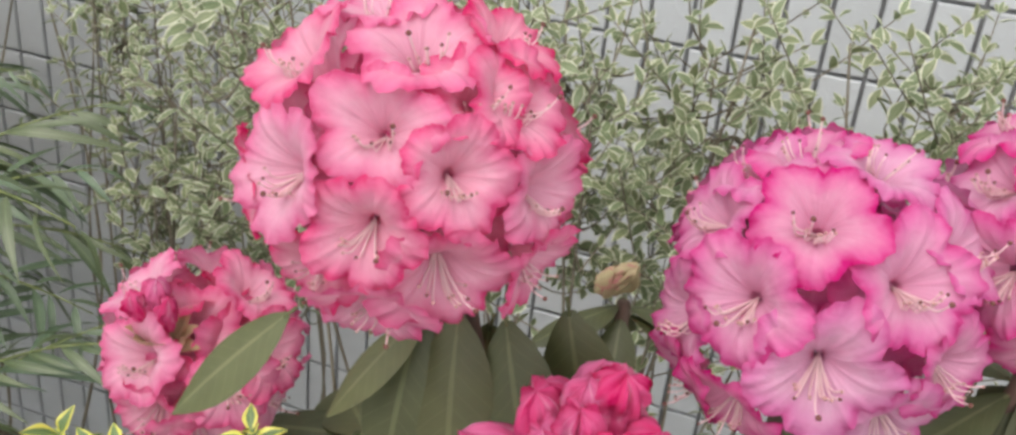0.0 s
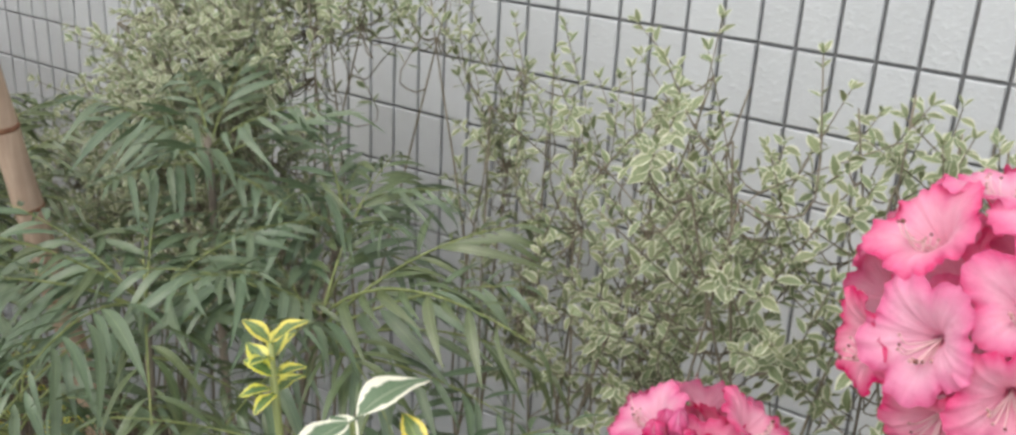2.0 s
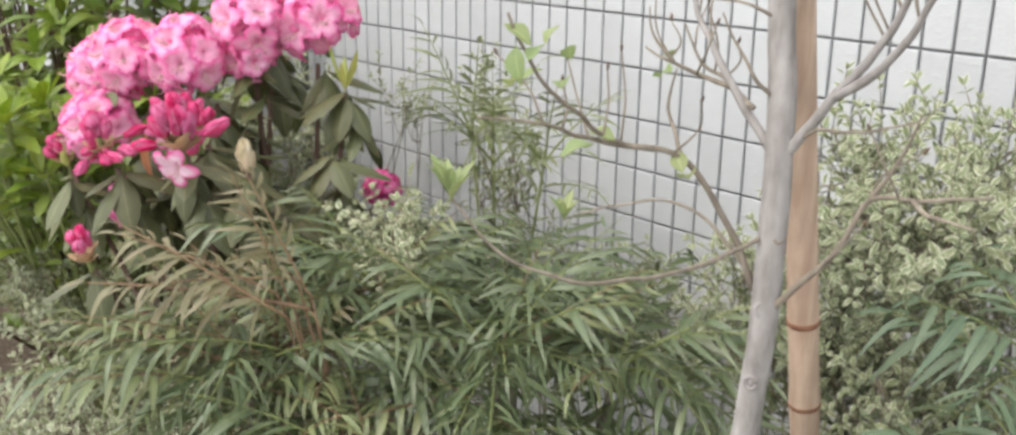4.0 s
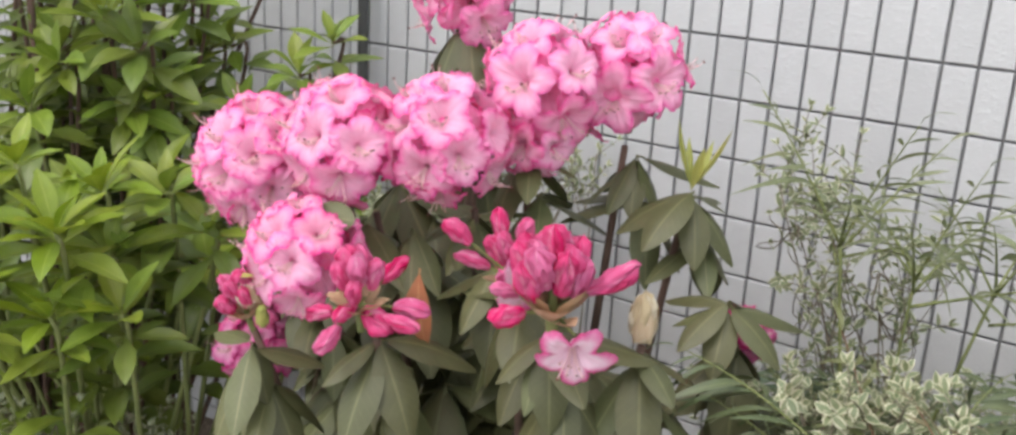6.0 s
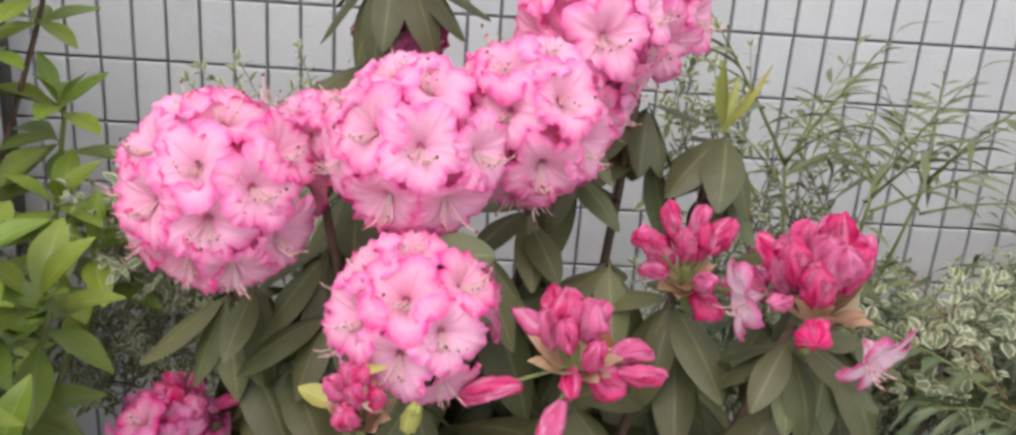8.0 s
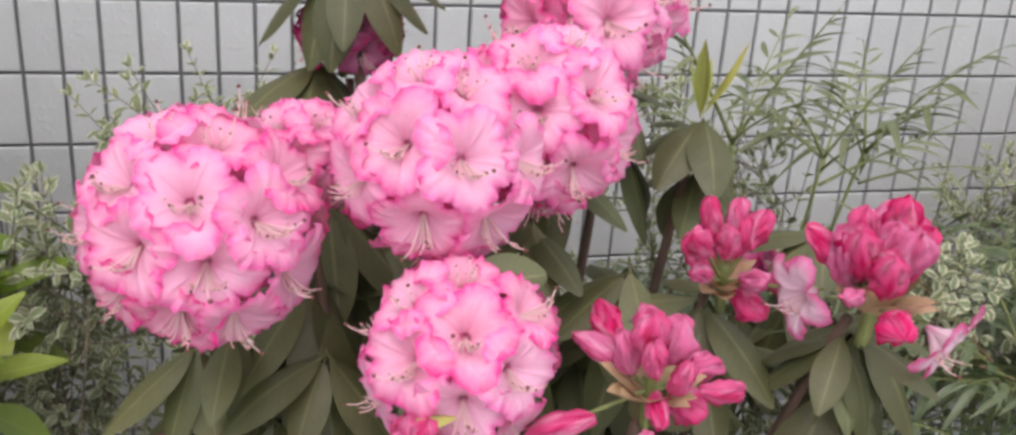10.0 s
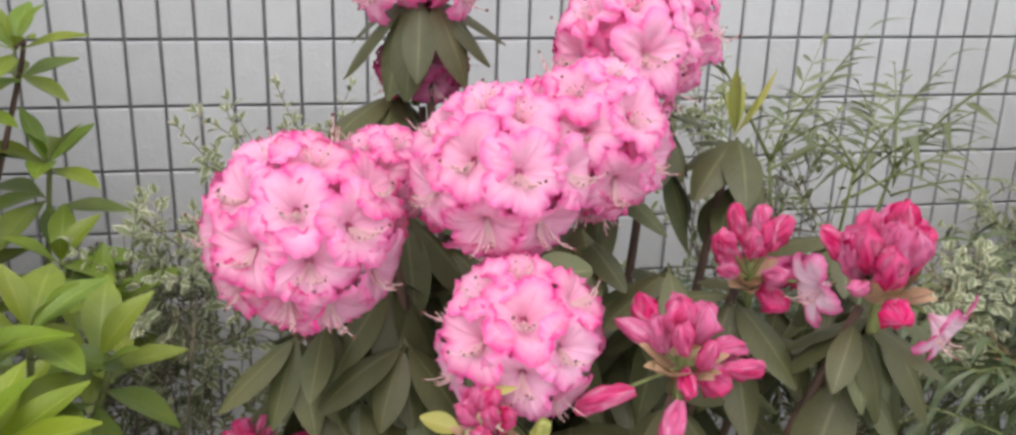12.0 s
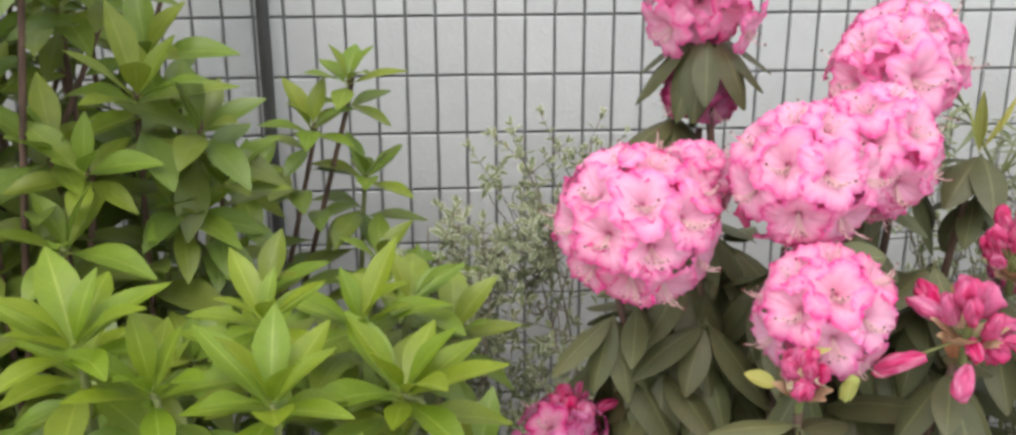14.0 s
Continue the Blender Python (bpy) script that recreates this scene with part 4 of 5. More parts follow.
BRANCHES = (
    ([(1.706, -0.787, 1.01), (1.735, -0.79, 1.045), (1.768, -0.787, 1.088), (1.79, -0.785, 1.135), (1.84, -0.80, 1.15), (1.9, -0.82, 1.17)], 0.0036),
    ([(1.79, -0.785, 1.135), (1.805, -0.78, 1.165), (1.82, -0.775, 1.21)], 0.0026),
    ([(1.83, -0.798, 1.148), (1.86, -0.82, 1.145), (1.9, -0.84, 1.15)], 0.0022),
    ([(1.692, -0.787, 1.03), (1.672, -0.805, 1.09), (1.642, -0.84, 1.153), (1.615, -0.9, 1.172), (1.622, -0.95, 1.202), (1.627, -1.0, 1.237), (1.632, -1.04, 1.29)], 0.0034),
    ([(1.63, -0.865, 1.162), (1.605, -0.92, 1.175), (1.605, -0.975, 1.195), (1.59, -1.03, 1.207)], 0.0026),
    ([(1.69, -0.787, 1.04), (1.645, -0.79, 1.08), (1.605, -0.80, 1.096), (1.55, -0.82, 1.085), (1.5, -0.838, 1.062)], 0.002),
    ([(1.642, -0.84, 1.153), (1.61, -0.82, 1.19), (1.6, -0.8, 1.22)], 0.0022),
    ([(1.70, -0.79, 1.083), (1.699, -0.87, 1.078), (1.7, -0.955, 1.086), (1.695, -1.035, 1.102), (1.668, -1.085, 1.132), (1.647, -1.108, 1.172)], 0.0024),
    ([(1.706, -0.787, 1.155), (1.752, -0.79, 1.216), (1.786, -0.79, 1.262), (1.81, -0.79, 1.31), (1.84, -0.79, 1.4)], 0.0052),
    ([(1.752, -0.79, 1.216), (1.798, -0.80, 1.248), (1.832, -0.81, 1.30), (1.87, -0.82, 1.37)], 0.0045),
    ([(1.72, -0.787, 1.175), (1.75, -0.80, 1.19), (1.8, -0.815, 1.2), (1.85, -0.83, 1.22)], 0.002),
    ([(1.70, -0.785, 1.155), (1.66, -0.787, 1.202), (1.628, -0.787, 1.244), (1.605, -0.785, 1.285), (1.58, -0.78, 1.38)], 0.0046),
    ([(1.652, -0.787, 1.21), (1.616, -0.80, 1.22), (1.57, -0.81, 1.238)], 0.0028),
    ([(1.676, -0.787, 1.195), (1.631, -0.77, 1.213), (1.601, -0.765, 1.224), (1.577, -0.76, 1.256)], 0.0026),
    ([(1.60, -0.805, 1.228), (1.58, -0.81, 1.25), (1.575, -0.81, 1.275)], 0.0018),
    ([(1.703, -0.787, 1.3), (1.75, -0.8, 1.33), (1.8, -0.8, 1.4)], 0.004),
    ([(1.70, -0.787, 1.27), (1.68, -0.81, 1.285), (1.64, -0.83, 1.29)], 0.002),
    ([(1.703, -0.787, 1.2), (1.69, -0.815, 1.23), (1.665, -0.83, 1.28)], 0.0022),
    ([(1.703, -0.787, 1.09), (1.72, -0.8, 1.085), (1.74, -0.82, 1.1)], 0.0016),
)
for i, (pts, r) in enumerate(BRANCHES):
    limb = bend(pts, 8)
    limb = [limb[0]] + [p + 0.0022 * np.array(noise.noise_vector(Vector(p) * 35 + Vector((i, 0, 0)))) for p in limb[1:]]
    part("branch", Shape().add(*tube(limb, [r, r * 0.7, r * 0.35], 7)).mesh("branch", TRUNK_BARK if r > 0.0042 else TWIG_BARK), tree)
# fine side twigs that rise from the outer halves of the limbs
rnd = random.Random(55)
for i in (3, 4, 8, 9, 11, 12, 13, 15, 0):
    limb = bend(BRANCHES[i][0], 8)
    for k in range(3):
        p = np.asarray(limb[int(len(limb) * rnd.uniform(0.3, 0.9))])
        d = unit(vec(rnd.uniform(-0.8, 0.8), rnd.uniform(-0.5, 0.5), 1))
        long = rnd.uniform(0.035, 0.08)
        bow = vec(rnd.uniform(-0.012, 0.012), rnd.uniform(-0.012, 0.012), 0)
        part("twig", Shape().add(*tube(bend([p, p + d * long * 0.5 + bow, p + d * long], 4), [0.0012, 0.0007], 5)).mesh("twig", TWIG_BARK), tree)
        part("tip_bud", Shape().add(*tube([p + d * long, p + d * (long + 0.003), p + d * (long + 0.007)], [0.0008, 0.0016, 0.0003], 6)).mesh("tip_bud", DARK_TWIG), tree)
TREE_LEAF = leaf_mesh("leaf", YOUNG_TREE_LEAF, 1.0, 0.62, fold=0.4, droop=0.25, wide=0.85, along=5, wave=0.08)
rnd = random.Random(5)
for at, n in (((1.632, -1.02, 1.255), 5), ((1.628, -0.985, 1.24), 3), ((1.6, -0.8, 1.22), 2), ((1.64, -0.845, 1.145), 2), ((1.615, -0.905, 1.165), 2), ((1.58, -0.78, 1.38), 3), ((1.80, -0.79, 1.38), 3), ((1.74, -0.82, 1.3), 2)):
    for _ in range(n):
        d = vec(rnd.uniform(-1, 1), rnd.uniform(-1, 0.6), rnd.uniform(-0.3, 1))
        part("leaf", TREE_LEAF, tree, aim(vec(*at) + 0.012 * vec(rnd.uniform(-1, 1), rnd.uniform(-1, 1), rnd.uniform(-1, 1)), d, (0, -0.5, 1), rnd.uniform(0.018, 0.032)), "fresh yellow-green leaf")

YOUNG_TIP = vec(1.5, -0.838, 1.06)
NEW_LEAF = leaf_mesh("leaf", YOUNG_TREE_LEAF, 1.0, 0.34, fold=0.4, droop=0.1, along=5)
for k in range(10):
    a = 0.63 * k
    part("leaf", NEW_LEAF, tree, aim((1.647, -1.108, 1.165 + 0.001 * k), (0.6 * math.cos(a), 0.6 * math.sin(a), 1), (-math.cos(a), -math.sin(a), 0.3), 0.026 + 0.004 * (k % 3)), "fresh yellow-green leaf")

for k in range(7):
    a = 0.9 * k
    part("leaf", NEW_LEAF, tree, aim(YOUNG_TIP + vec(0, 0, 0.001 * k), (0.6 * math.cos(a), 0.6 * math.sin(a), 1), (-math.cos(a), -math.sin(a), 0.3), 0.024 + 0.004 * (k % 3)), "fresh yellow-green leaf")

stake = thing("bamboo_stake", (1.708, -0.523, 0.0), "weathered orange-brown bamboo stake leaning behind the young tree", "stake")
foot, head = vec(1.709, -0.518, -0.03), vec(1.6785, -0.763, 1.42)
line = [foot + (head - foot) * t for t in np.linspace(0, 1, 60)]
pole_r = []
for p in line:
    k = min(abs(p[2] - z) for z in (0.16, 0.36, 0.56, 0.76, 0.875, 0.970, 1.38))
    pole_r.append(0.0152 + 0.0014 * math.exp(-(k / 0.01) ** 2))
part("cane", Shape().add(*tube(line, pole_r, 18)).mesh("cane", BAMBOO), stake)
for z in (0.16, 0.36, 0.56, 0.76, 0.875, 0.970, 1.38):
    t = (z - foot[2]) / (head - foot)[2]
    c, d = foot + (head - foot) * t, unit(head - foot)
    part("node_ring", Shape().add(*tube([c - d * 0.0032, c - d * 0.001, c + d * 0.001, c + d * 0.0032], [0.0158, 0.0169, 0.0169, 0.0158], 18)).mesh("node_ring", BAMBOO_NODE), stake)


# ---- shrubs with white-edged leaves ----
SMALL = leaf_shape(1.0, 0.46, fold=0.35, droop=0.15, wide=0.92, blunt=0.9, along=5, across=2)
ROUND = leaf_shape(1.0, 0.55, fold=0.3, droop=0.1, wide=0.9, blunt=0.8, along=5, across=2)


def inside(rnd, blobs):
    """A place in one of the round clouds, nearer to its skin than to its core, and the way out."""
    c = rnd.choices(blobs, [b[3] * b[4] * b[5] for b in blobs])[0]
    while True:
        d = vec(rnd.gauss(0, 1), rnd.gauss(0, 1), rnd.gauss(0, 1))
        d = unit(d) * rnd.random() ** 0.45
        p = vec(*c[:3]) + d * vec(*c[3:])
        if p[1] < -0.015 and p[2] > 0.03:
            return p, d, c


def shrub(name, label, at, blobs, twigs, mat, seed, size=0.024, kind=SMALL, single=60, twig_mat=SHRUB_TWIG, length=(0.07, 0.14), lift=0.7):
    """Stems from the ground, twigs in clouds round their ends, and small opposite leaves along the twigs."""
    rnd = random.Random(seed)
    bush = thing(name, at, label, "shrub")
    stems = []
    for b in blobs:
        for _ in range(3):
            end = vec(*b[:3]) + vec(rnd.uniform(-0.5, 0.5) * b[3], rnd.uniform(-0.5, 0.5) * b[4], rnd.uniform(-0.4, 0.35) * b[5])
            foot = vec(0.35 * at[0] + 0.65 * end[0] + rnd.uniform(-0.06, 0.06), at[1] + rnd.uniform(-0.05, 0.05), -0.02)
            mid = (foot + end) / 2 + vec(rnd.uniform(-0.12, 0.12), rnd.uniform(-0.06, 0.06), 0.03)
            if end[1] > -0.02:
                end[1] = -0.02
            curve = bend([foot, mid, end], 8)
            stems += curve[5:]
            part("stem", Shape().add(*tube(curve, [0.0028, 0.002, 0.001], 5)).mesh("stem", twig_mat), bush)
    stems = np.array(stems)
    leaves, twig = [], Shape()
    for _ in range(twigs):
        tip, d, b = inside(rnd, blobs)
        way_out = unit(d * vec(1, 1, 0.4) + vec(rnd.uniform(-0.6, 0.6), rnd.uniform(-0.8, 0.3), lift * rnd.uniform(0.3, 1.6)))
        n = rnd.randint(4, 7)
        long = rnd.uniform(*length)
        low = tip - way_out * long
        near = stems[np.argmin(((stems - low) ** 2).sum(1))]
        curve = bend([near, (near + low) / 2 + vec(0, 0, -0.015), low, tip], 3)
        twig.add(*tube(curve, [0.0013, 0.0007], 3))
        side = unit(np.cross(way_out, vec(0.3, 0.7, 0.2)))
        other = np.cross(way_out, side)
        for k in range(n):
            at_leaf = low + way_out * long * (k + 0.5) / n
            for sgn in (1, -1):
                out = (side if k % 2 else other) * sgn
                y = unit(out + way_out * rnd.uniform(0.25, 0.9) + vec(*[rnd.uniform(-0.35, 0.35) for _ in range(3)]))
                leaves.append(aim(at_leaf, y, way_out + vec(0, -0.3, 0.5), size * rnd.uniform(0.65, 1.2) * (1.1 - 0.35 * k / n)))
        for k in range(3):
            y = unit(way_out + 0.5 * (side * math.cos(k * 2.1) + other * math.sin(k * 2.1)))
            leaves.append(aim(tip, y, vec(0, -0.5, 1), size * rnd.uniform(0.5, 0.8)))
    part("brushwood", twig.mesh("brushwood", twig_mat), bush, kind="stuff")
    verts, faces, u, v = kind
    one = Shape().add(verts, faces, 0, u, v).mesh("leaf", mat)
    rnd.shuffle(leaves)
    leaves = [m for m in leaves if m[1, 3] + m[1, 1] < -0.004]
    for m in leaves[:single]:
        part("leaf", one, bush, m)
    rest = Shape()
    for m in leaves[single:]:
        rest.add(verts, faces, 0, u, v, m=m)
    part("foliage", rest.mesh("foliage", mat), bush, kind="stuff")
    return bush


WHITE_EDGED = "shrub with small leaves edged creamy white"
shrub("variegated_shrub", WHITE_EDGED + ", behind rose flowers", (2.5, -0.45, 0), [(2.42, -0.5, 1.04, 0.16, 0.13, 0.13), (2.55, -0.42, 0.95, 0.22, 0.16, 0.2), (2.3, -0.42, 0.9, 0.22, 0.16, 0.22), (2.66, -0.4, 1.06, 0.16, 0.12, 0.12), (2.33, -0.37, 1.07, 0.1, 0.08, 0.09), (2.52, -0.33, 1.08, 0.1, 0.07, 0.06)], 225, PRIVET, 61, 0.02)
shrub("variegated_shrub", WHITE_EDGED + ", thin sprays by the wall", (2.85, -0.3, 0), [(2.76, -0.38, 1.06, 0.16, 0.12, 0.1), (2.92, -0.3, 1.02, 0.2, 0.14, 0.14), (3.15, -0.25, 1.0, 0.2, 0.14, 0.2), (2.85, -0.3, 0.85, 0.25, 0.16, 0.15), (2.77, -0.45, 0.94, 0.12, 0.09, 0.15)], 200, PRIVET, 62, 0.021)
shrub("variegated_shrub", WHITE_EDGED + ", sparse and upright", (2.12, -0.2, 0), [(2.12, -0.2, 0.95, 0.09, 0.1, 0.17), (1.98, -0.2, 0.95, 0.08, 0.1, 0.18), (2.25, -0.22, 0.8, 0.12, 0.1, 0.16), (2.03, -0.15, 0.72, 0.14, 0.1, 0.15)], 95, PRIVET, 63, 0.022, lift=1.3)
shrub("variegated_shrub", WHITE_EDGED + ", dense and spreading", (1.72, -0.38, 0), [(1.71, -0.42, 1.01, 0.18, 0.16, 0.13), (1.58, -0.34, 1.03, 0.17, 0.16, 0.15), (1.74, -0.28, 1.1, 0.15, 0.12, 0.08), (1.87, -0.23, 1.1, 0.1, 0.08, 0.04), (1.5, -0.36, 0.86, 0.2, 0.16, 0.14), (1.66, -0.36, 0.78, 0.22, 0.18, 0.18)], 620, PRIVET, 64, 0.02)
shrub("variegated_shrub", WHITE_EDGED + ", in the shade", (1.2, -0.25, 0), [(1.2, -0.22, 0.66, 0.2, 0.15, 0.14), (1.0, -0.22, 0.68, 0.2, 0.14, 0.12), (1.42, -0.25, 0.78, 0.18, 0.15, 0.16), (0.82, -0.25, 0.66, 0.2, 0.14, 0.16), (0.77, -0.28, 0.98, 0.08, 0.07, 0.14), (0.88, -0.34, 0.92, 0.13, 0.09, 0.11)], 330, PRIVET, 65, 0.02)
shrub("variegated_shrub", WHITE_EDGED + ", pale young growth", (0.93, -0.64, 0), [(0.95, -0.65, 0.88, 0.12, 0.09, 0.07), (1.06, -0.72, 0.9, 0.08, 0.07, 0.07), (0.9, -0.6, 0.7, 0.14, 0.12, 0.15)], 150, PRIVET_PALE, 66, 0.021, ROUND)
shrub("variegated_shrub", WHITE_EDGED + ", behind pale flowers", (0.08, -0.36, 0), [(0.08, -0.38, 0.86, 0.1, 0.12, 0.12), (0.02, -0.3, 0.7, 0.18, 0.16, 0.2), (0.18, -0.28, 0.85, 0.14, 0.12, 0.2), (0.25, -0.35, 0.55, 0.2, 0.16, 0.2), (0.3, -0.12, 0.95, 0.12, 0.08, 0.1)], 300, PRIVET, 67, 0.022)
shrub("low_variegated_shrub", "low ground-cover shrub with cream-edged leaves", (0.15, -0.75, 0), [(0.2, -0.72, 0.5, 0.25, 0.2, 0.12), (-0.1, -0.8, 0.5, 0.25, 0.2, 0.1), (0.5, -0.95, 0.45, 0.25, 0.2, 0.12), (0.0, -0.9, 0.6, 0.2, 0.12, 0.08), (0.25, -1.0, 0.42, 0.25, 0.12, 0.14), (0.65, -0.75, 0.5, 0.25, 0.2, 0.14)], 330, PRIVET, 68, 0.022)
shrub("low_variegated_shrub", "low ground-cover shrub with yellow-edged leaves", (1.65, -0.75, 0), [(1.65, -0.72, 0.58, 0.22, 0.14, 0.1), (1.35, -0.85, 0.5, 0.25, 0.2, 0.1), (2.0, -0.8, 0.55, 0.25, 0.2, 0.12), (2.6, -0.75, 0.5, 0.3, 0.15, 0.15)], 200, EUONYMUS, 69, 0.024, ROUND)


# ---- shrubs with feathered leaves of narrow leaflets ----
def frond_mesh(name, mat, stem_mat, seed, pairs=9, long=0.27, leaflet=0.078, width=0.011, arc=0.5, first=0.2):
    """One feathered leaf along +Y: a bowed stalk with narrow leaflets in pairs."""
    rnd = random.Random(seed)
    s = Shape()
    line = [vec(0, long * t * (1 - 0.12 * arc * t), long * (0.12 * t - arc * 0.55 * t * t)) for t in np.linspace(0, 1, 14)]
    s.add(*tube(line, [0.0019, 0.0012, 0.0006], 4), 1)
    for k in range(pairs + 1):
        for sgn in ((1, -1) if k < pairs else (0,)):
            t = min(1.0, first + (1 - first) * (k + (rnd.uniform(-0.3, 0.3) if sgn else 0)) / pairs)
            i = min(int(t * 13), 12)
            p = line[i] + (line[i + 1] - line[i]) * (t * 13 - i)
            along = unit(line[i + 1] - line[i])
            size = leaflet * (0.75 + 0.6 * math.sin(math.pi * min(t + 0.08, 1))) * rnd.uniform(0.6, 1.15) / 1.2
            y = along * rnd.uniform(0.5, 1.35) + vec(sgn, 0, rnd.uniform(-0.25, 0.5))
            verts, faces, u, v = leaf_shape(1.0, width / leaflet * rnd.uniform(0.85, 1.25), fold=0.3, droop=rnd.uniform(0.2, 1.05), wide=0.8, blunt=0.9, along=7, across=2)
            sway = rnd.uniform(-0.18, 0.18)
            verts = verts + np.outer(verts[:, 1] ** 2, (sway, 0, 0))
            s.add(verts, faces, 0, u, v, m=aim(p, y, vec(rnd.uniform(-0.5, 0.5), -0.15 * sgn, 1), size))
    return s.mesh(name, mat, stem_mat)


FRONDS = {
    "lush": [frond_mesh("frond", MAHONIA, GREEN_TWIG, 200 + i, 8 + i % 3, 0.26, 0.074, 0.0088, 0.4 + 0.18 * i) for i in range(4)],
    "blue": [frond_mesh("frond", MAHONIA_BLUE, GREEN_TWIG, 210 + i, 7 + i % 2, 0.22, 0.078, 0.0105, 0.35 + 0.18 * i) for i in range(4)],
    "young": [frond_mesh("frond", MAHONIA_PALE, RED_TWIG, 220 + i, 8, 0.24, 0.055, 0.0085, 0.2 + 0.12 * i) for i in range(3)],
    "bronze": [frond_mesh("frond", BRONZE, RED_TWIG, 240 + i, 7, 0.17, 0.045, 0.007, 0.1 + 0.1 * i) for i in range(2)],
    "thin": [frond_mesh("frond", MAHONIA_THIN, GREEN_TWIG, 230 + i, 5, 0.16, 0.054, 0.0064, 0.1 + 0.15 * i, 0.3) for i in range(3)],
}


def feather_shrub(label, at, crowns, kinds, seed, count=12, long=1.0, mat=TWIG_BARK, rise=(0.1, 1.0)):
    """Bare stems, each with a ring of feathered leaves at its head."""
    rnd = random.Random(seed)
    bush = thing("feather_leaved_shrub", at, label, "shrub", "feather-leaved shrubs")
    for c in crowns:
        c = vec(*c)
        foot = vec(at[0] + rnd.uniform(-0.1, 0.1), at[1] + rnd.uniform(-0.05, 0.05), -0.02)
        shoot(bush, [foot, (foot + c) / 2 + vec(rnd.uniform(-0.04, 0.04), rnd.uniform(-0.04, 0.04), 0), c], [0.008, 0.006, 0.004] if mat is TWIG_BARK else [0.0045, 0.0034, 0.002], mat, "stem", 6)
        for k in range(count):
            a = 2.39996 * k + rnd.uniform(-0.3, 0.3)
            h = rise[0] + (rise[1] - rise[0]) * (k / count)
            d = vec(math.cos(a), math.sin(a), h)
            if c[1] + d[1] * 0.25 * long > -0.02:
                d[1] = -abs(d[1]) * 0.4
            size = long * rnd.uniform(0.75, 1.12)
            p = c - vec(0, 0, 0.08 * (1 - k / count) * rnd.random())
            part("frond", rnd.choice(FRONDS[rnd.choice(kinds)]), bush, aim(p, d, (0, 0, 1), size))
    return bush


feather_shrub("dense evergreen shrub with dark green narrow feathered leaves", (1.25, -0.85, 0), [(1.1, -0.85, 0.78), (1.28, -0.72, 0.8), (1.3, -0.92, 0.7), (1.43, -0.85, 0.6), (1.46, -0.74, 0.68), (1.15, -0.98, 0.68), (1.02, -0.72, 0.82), (1.38, -0.6, 0.78), (1.2, -0.6, 0.8)], ("lush", "lush", "lush", "lush", "young"), 71, 22)
feather_shrub("evergreen shrub with long narrow leaflets at the foot of the tree", (1.95, -0.72, 0), [(1.95, -0.72, 0.86), (2.08, -0.62, 0.85), (1.88, -0.82, 0.75)], ("blue", "blue", "lush"), 72, 16, 0.95)
feather_shrub("evergreen shrub with grey-green feathered leaves by the wall", (1.85, -0.5, 0), [(1.86, -0.56, 0.97), (2.0, -0.5, 0.9)], ("blue",), 73, 11, 0.75)
feather_shrub("evergreen shrub with narrow arching leaflets under the flower balls", (2.35, -0.72, 0), [(2.38, -0.74, 0.72), (2.22, -0.7, 0.76), (2.5, -0.72, 0.68)], ("lush", "blue"), 74, 9, 0.85)
feather_shrub("slender upright shrub with thin feathered leaves before the wall", (0.98, -0.38, 0), [(0.94, -0.42, 0.96), (1.02, -0.38, 0.95), (0.84, -0.38, 0.97)], ("thin",), 75, 6, 1.2, GREEN_TWIG, (0.3, 1.8))
feather_shrub("low shrub with dark narrow leaflets", (0.85, -0.45, 0), [(0.84, -0.42, 0.76), (1.0, -0.48, 0.77), (1.15, -0.52, 0.76)], ("blue", "lush"), 76, 14, 0.75)
feather_shrub("young feathered shoots with bronze tips", (0.98, -0.9, 0), [(1.0, -0.88, 0.78), (0.9, -0.95, 0.68)], ("young", "lush", "bronze"), 77, 14, 1.0, RED_TWIG)

bronze = thing("bronze_shrub", (1.14, -0.9, 0.0), "young reddish shoots with sparse narrow bronze leaflets", "shrub")
rnd = random.Random(78)
for k, (d, size) in enumerate((((-0.14, -0.15, 0.11), 1.35), ((-0.2, -0.21, 0.03), 1.65), ((-0.03, -0.05, 0.14), 1.05), ((-0.16, -0.12, 0.06), 1.3), ((-0.09, -0.02, 0.12), 1.0), ((-0.12, -0.2, 0.0), 1.2), ((0.05, -0.1, 0.05), 0.8))):
    tip = vec(1.13 + rnd.uniform(-0.02, 0.02), -0.925 + rnd.uniform(-0.02, 0.02), 0.87 + 0.008 * k)
    shoot(bronze, [(1.14, -0.9, -0.02), (1.15 + 0.01 * k, -0.88, 0.5), tip + vec(0.01, 0.01, -0.05), tip], [0.0022, 0.0018, 0.0015], RED_TWIG, "stem", 5)
    part("frond", FRONDS["bronze"][k % 2], bronze, aim(tip, d, (0.1, -0.2, 1), size))

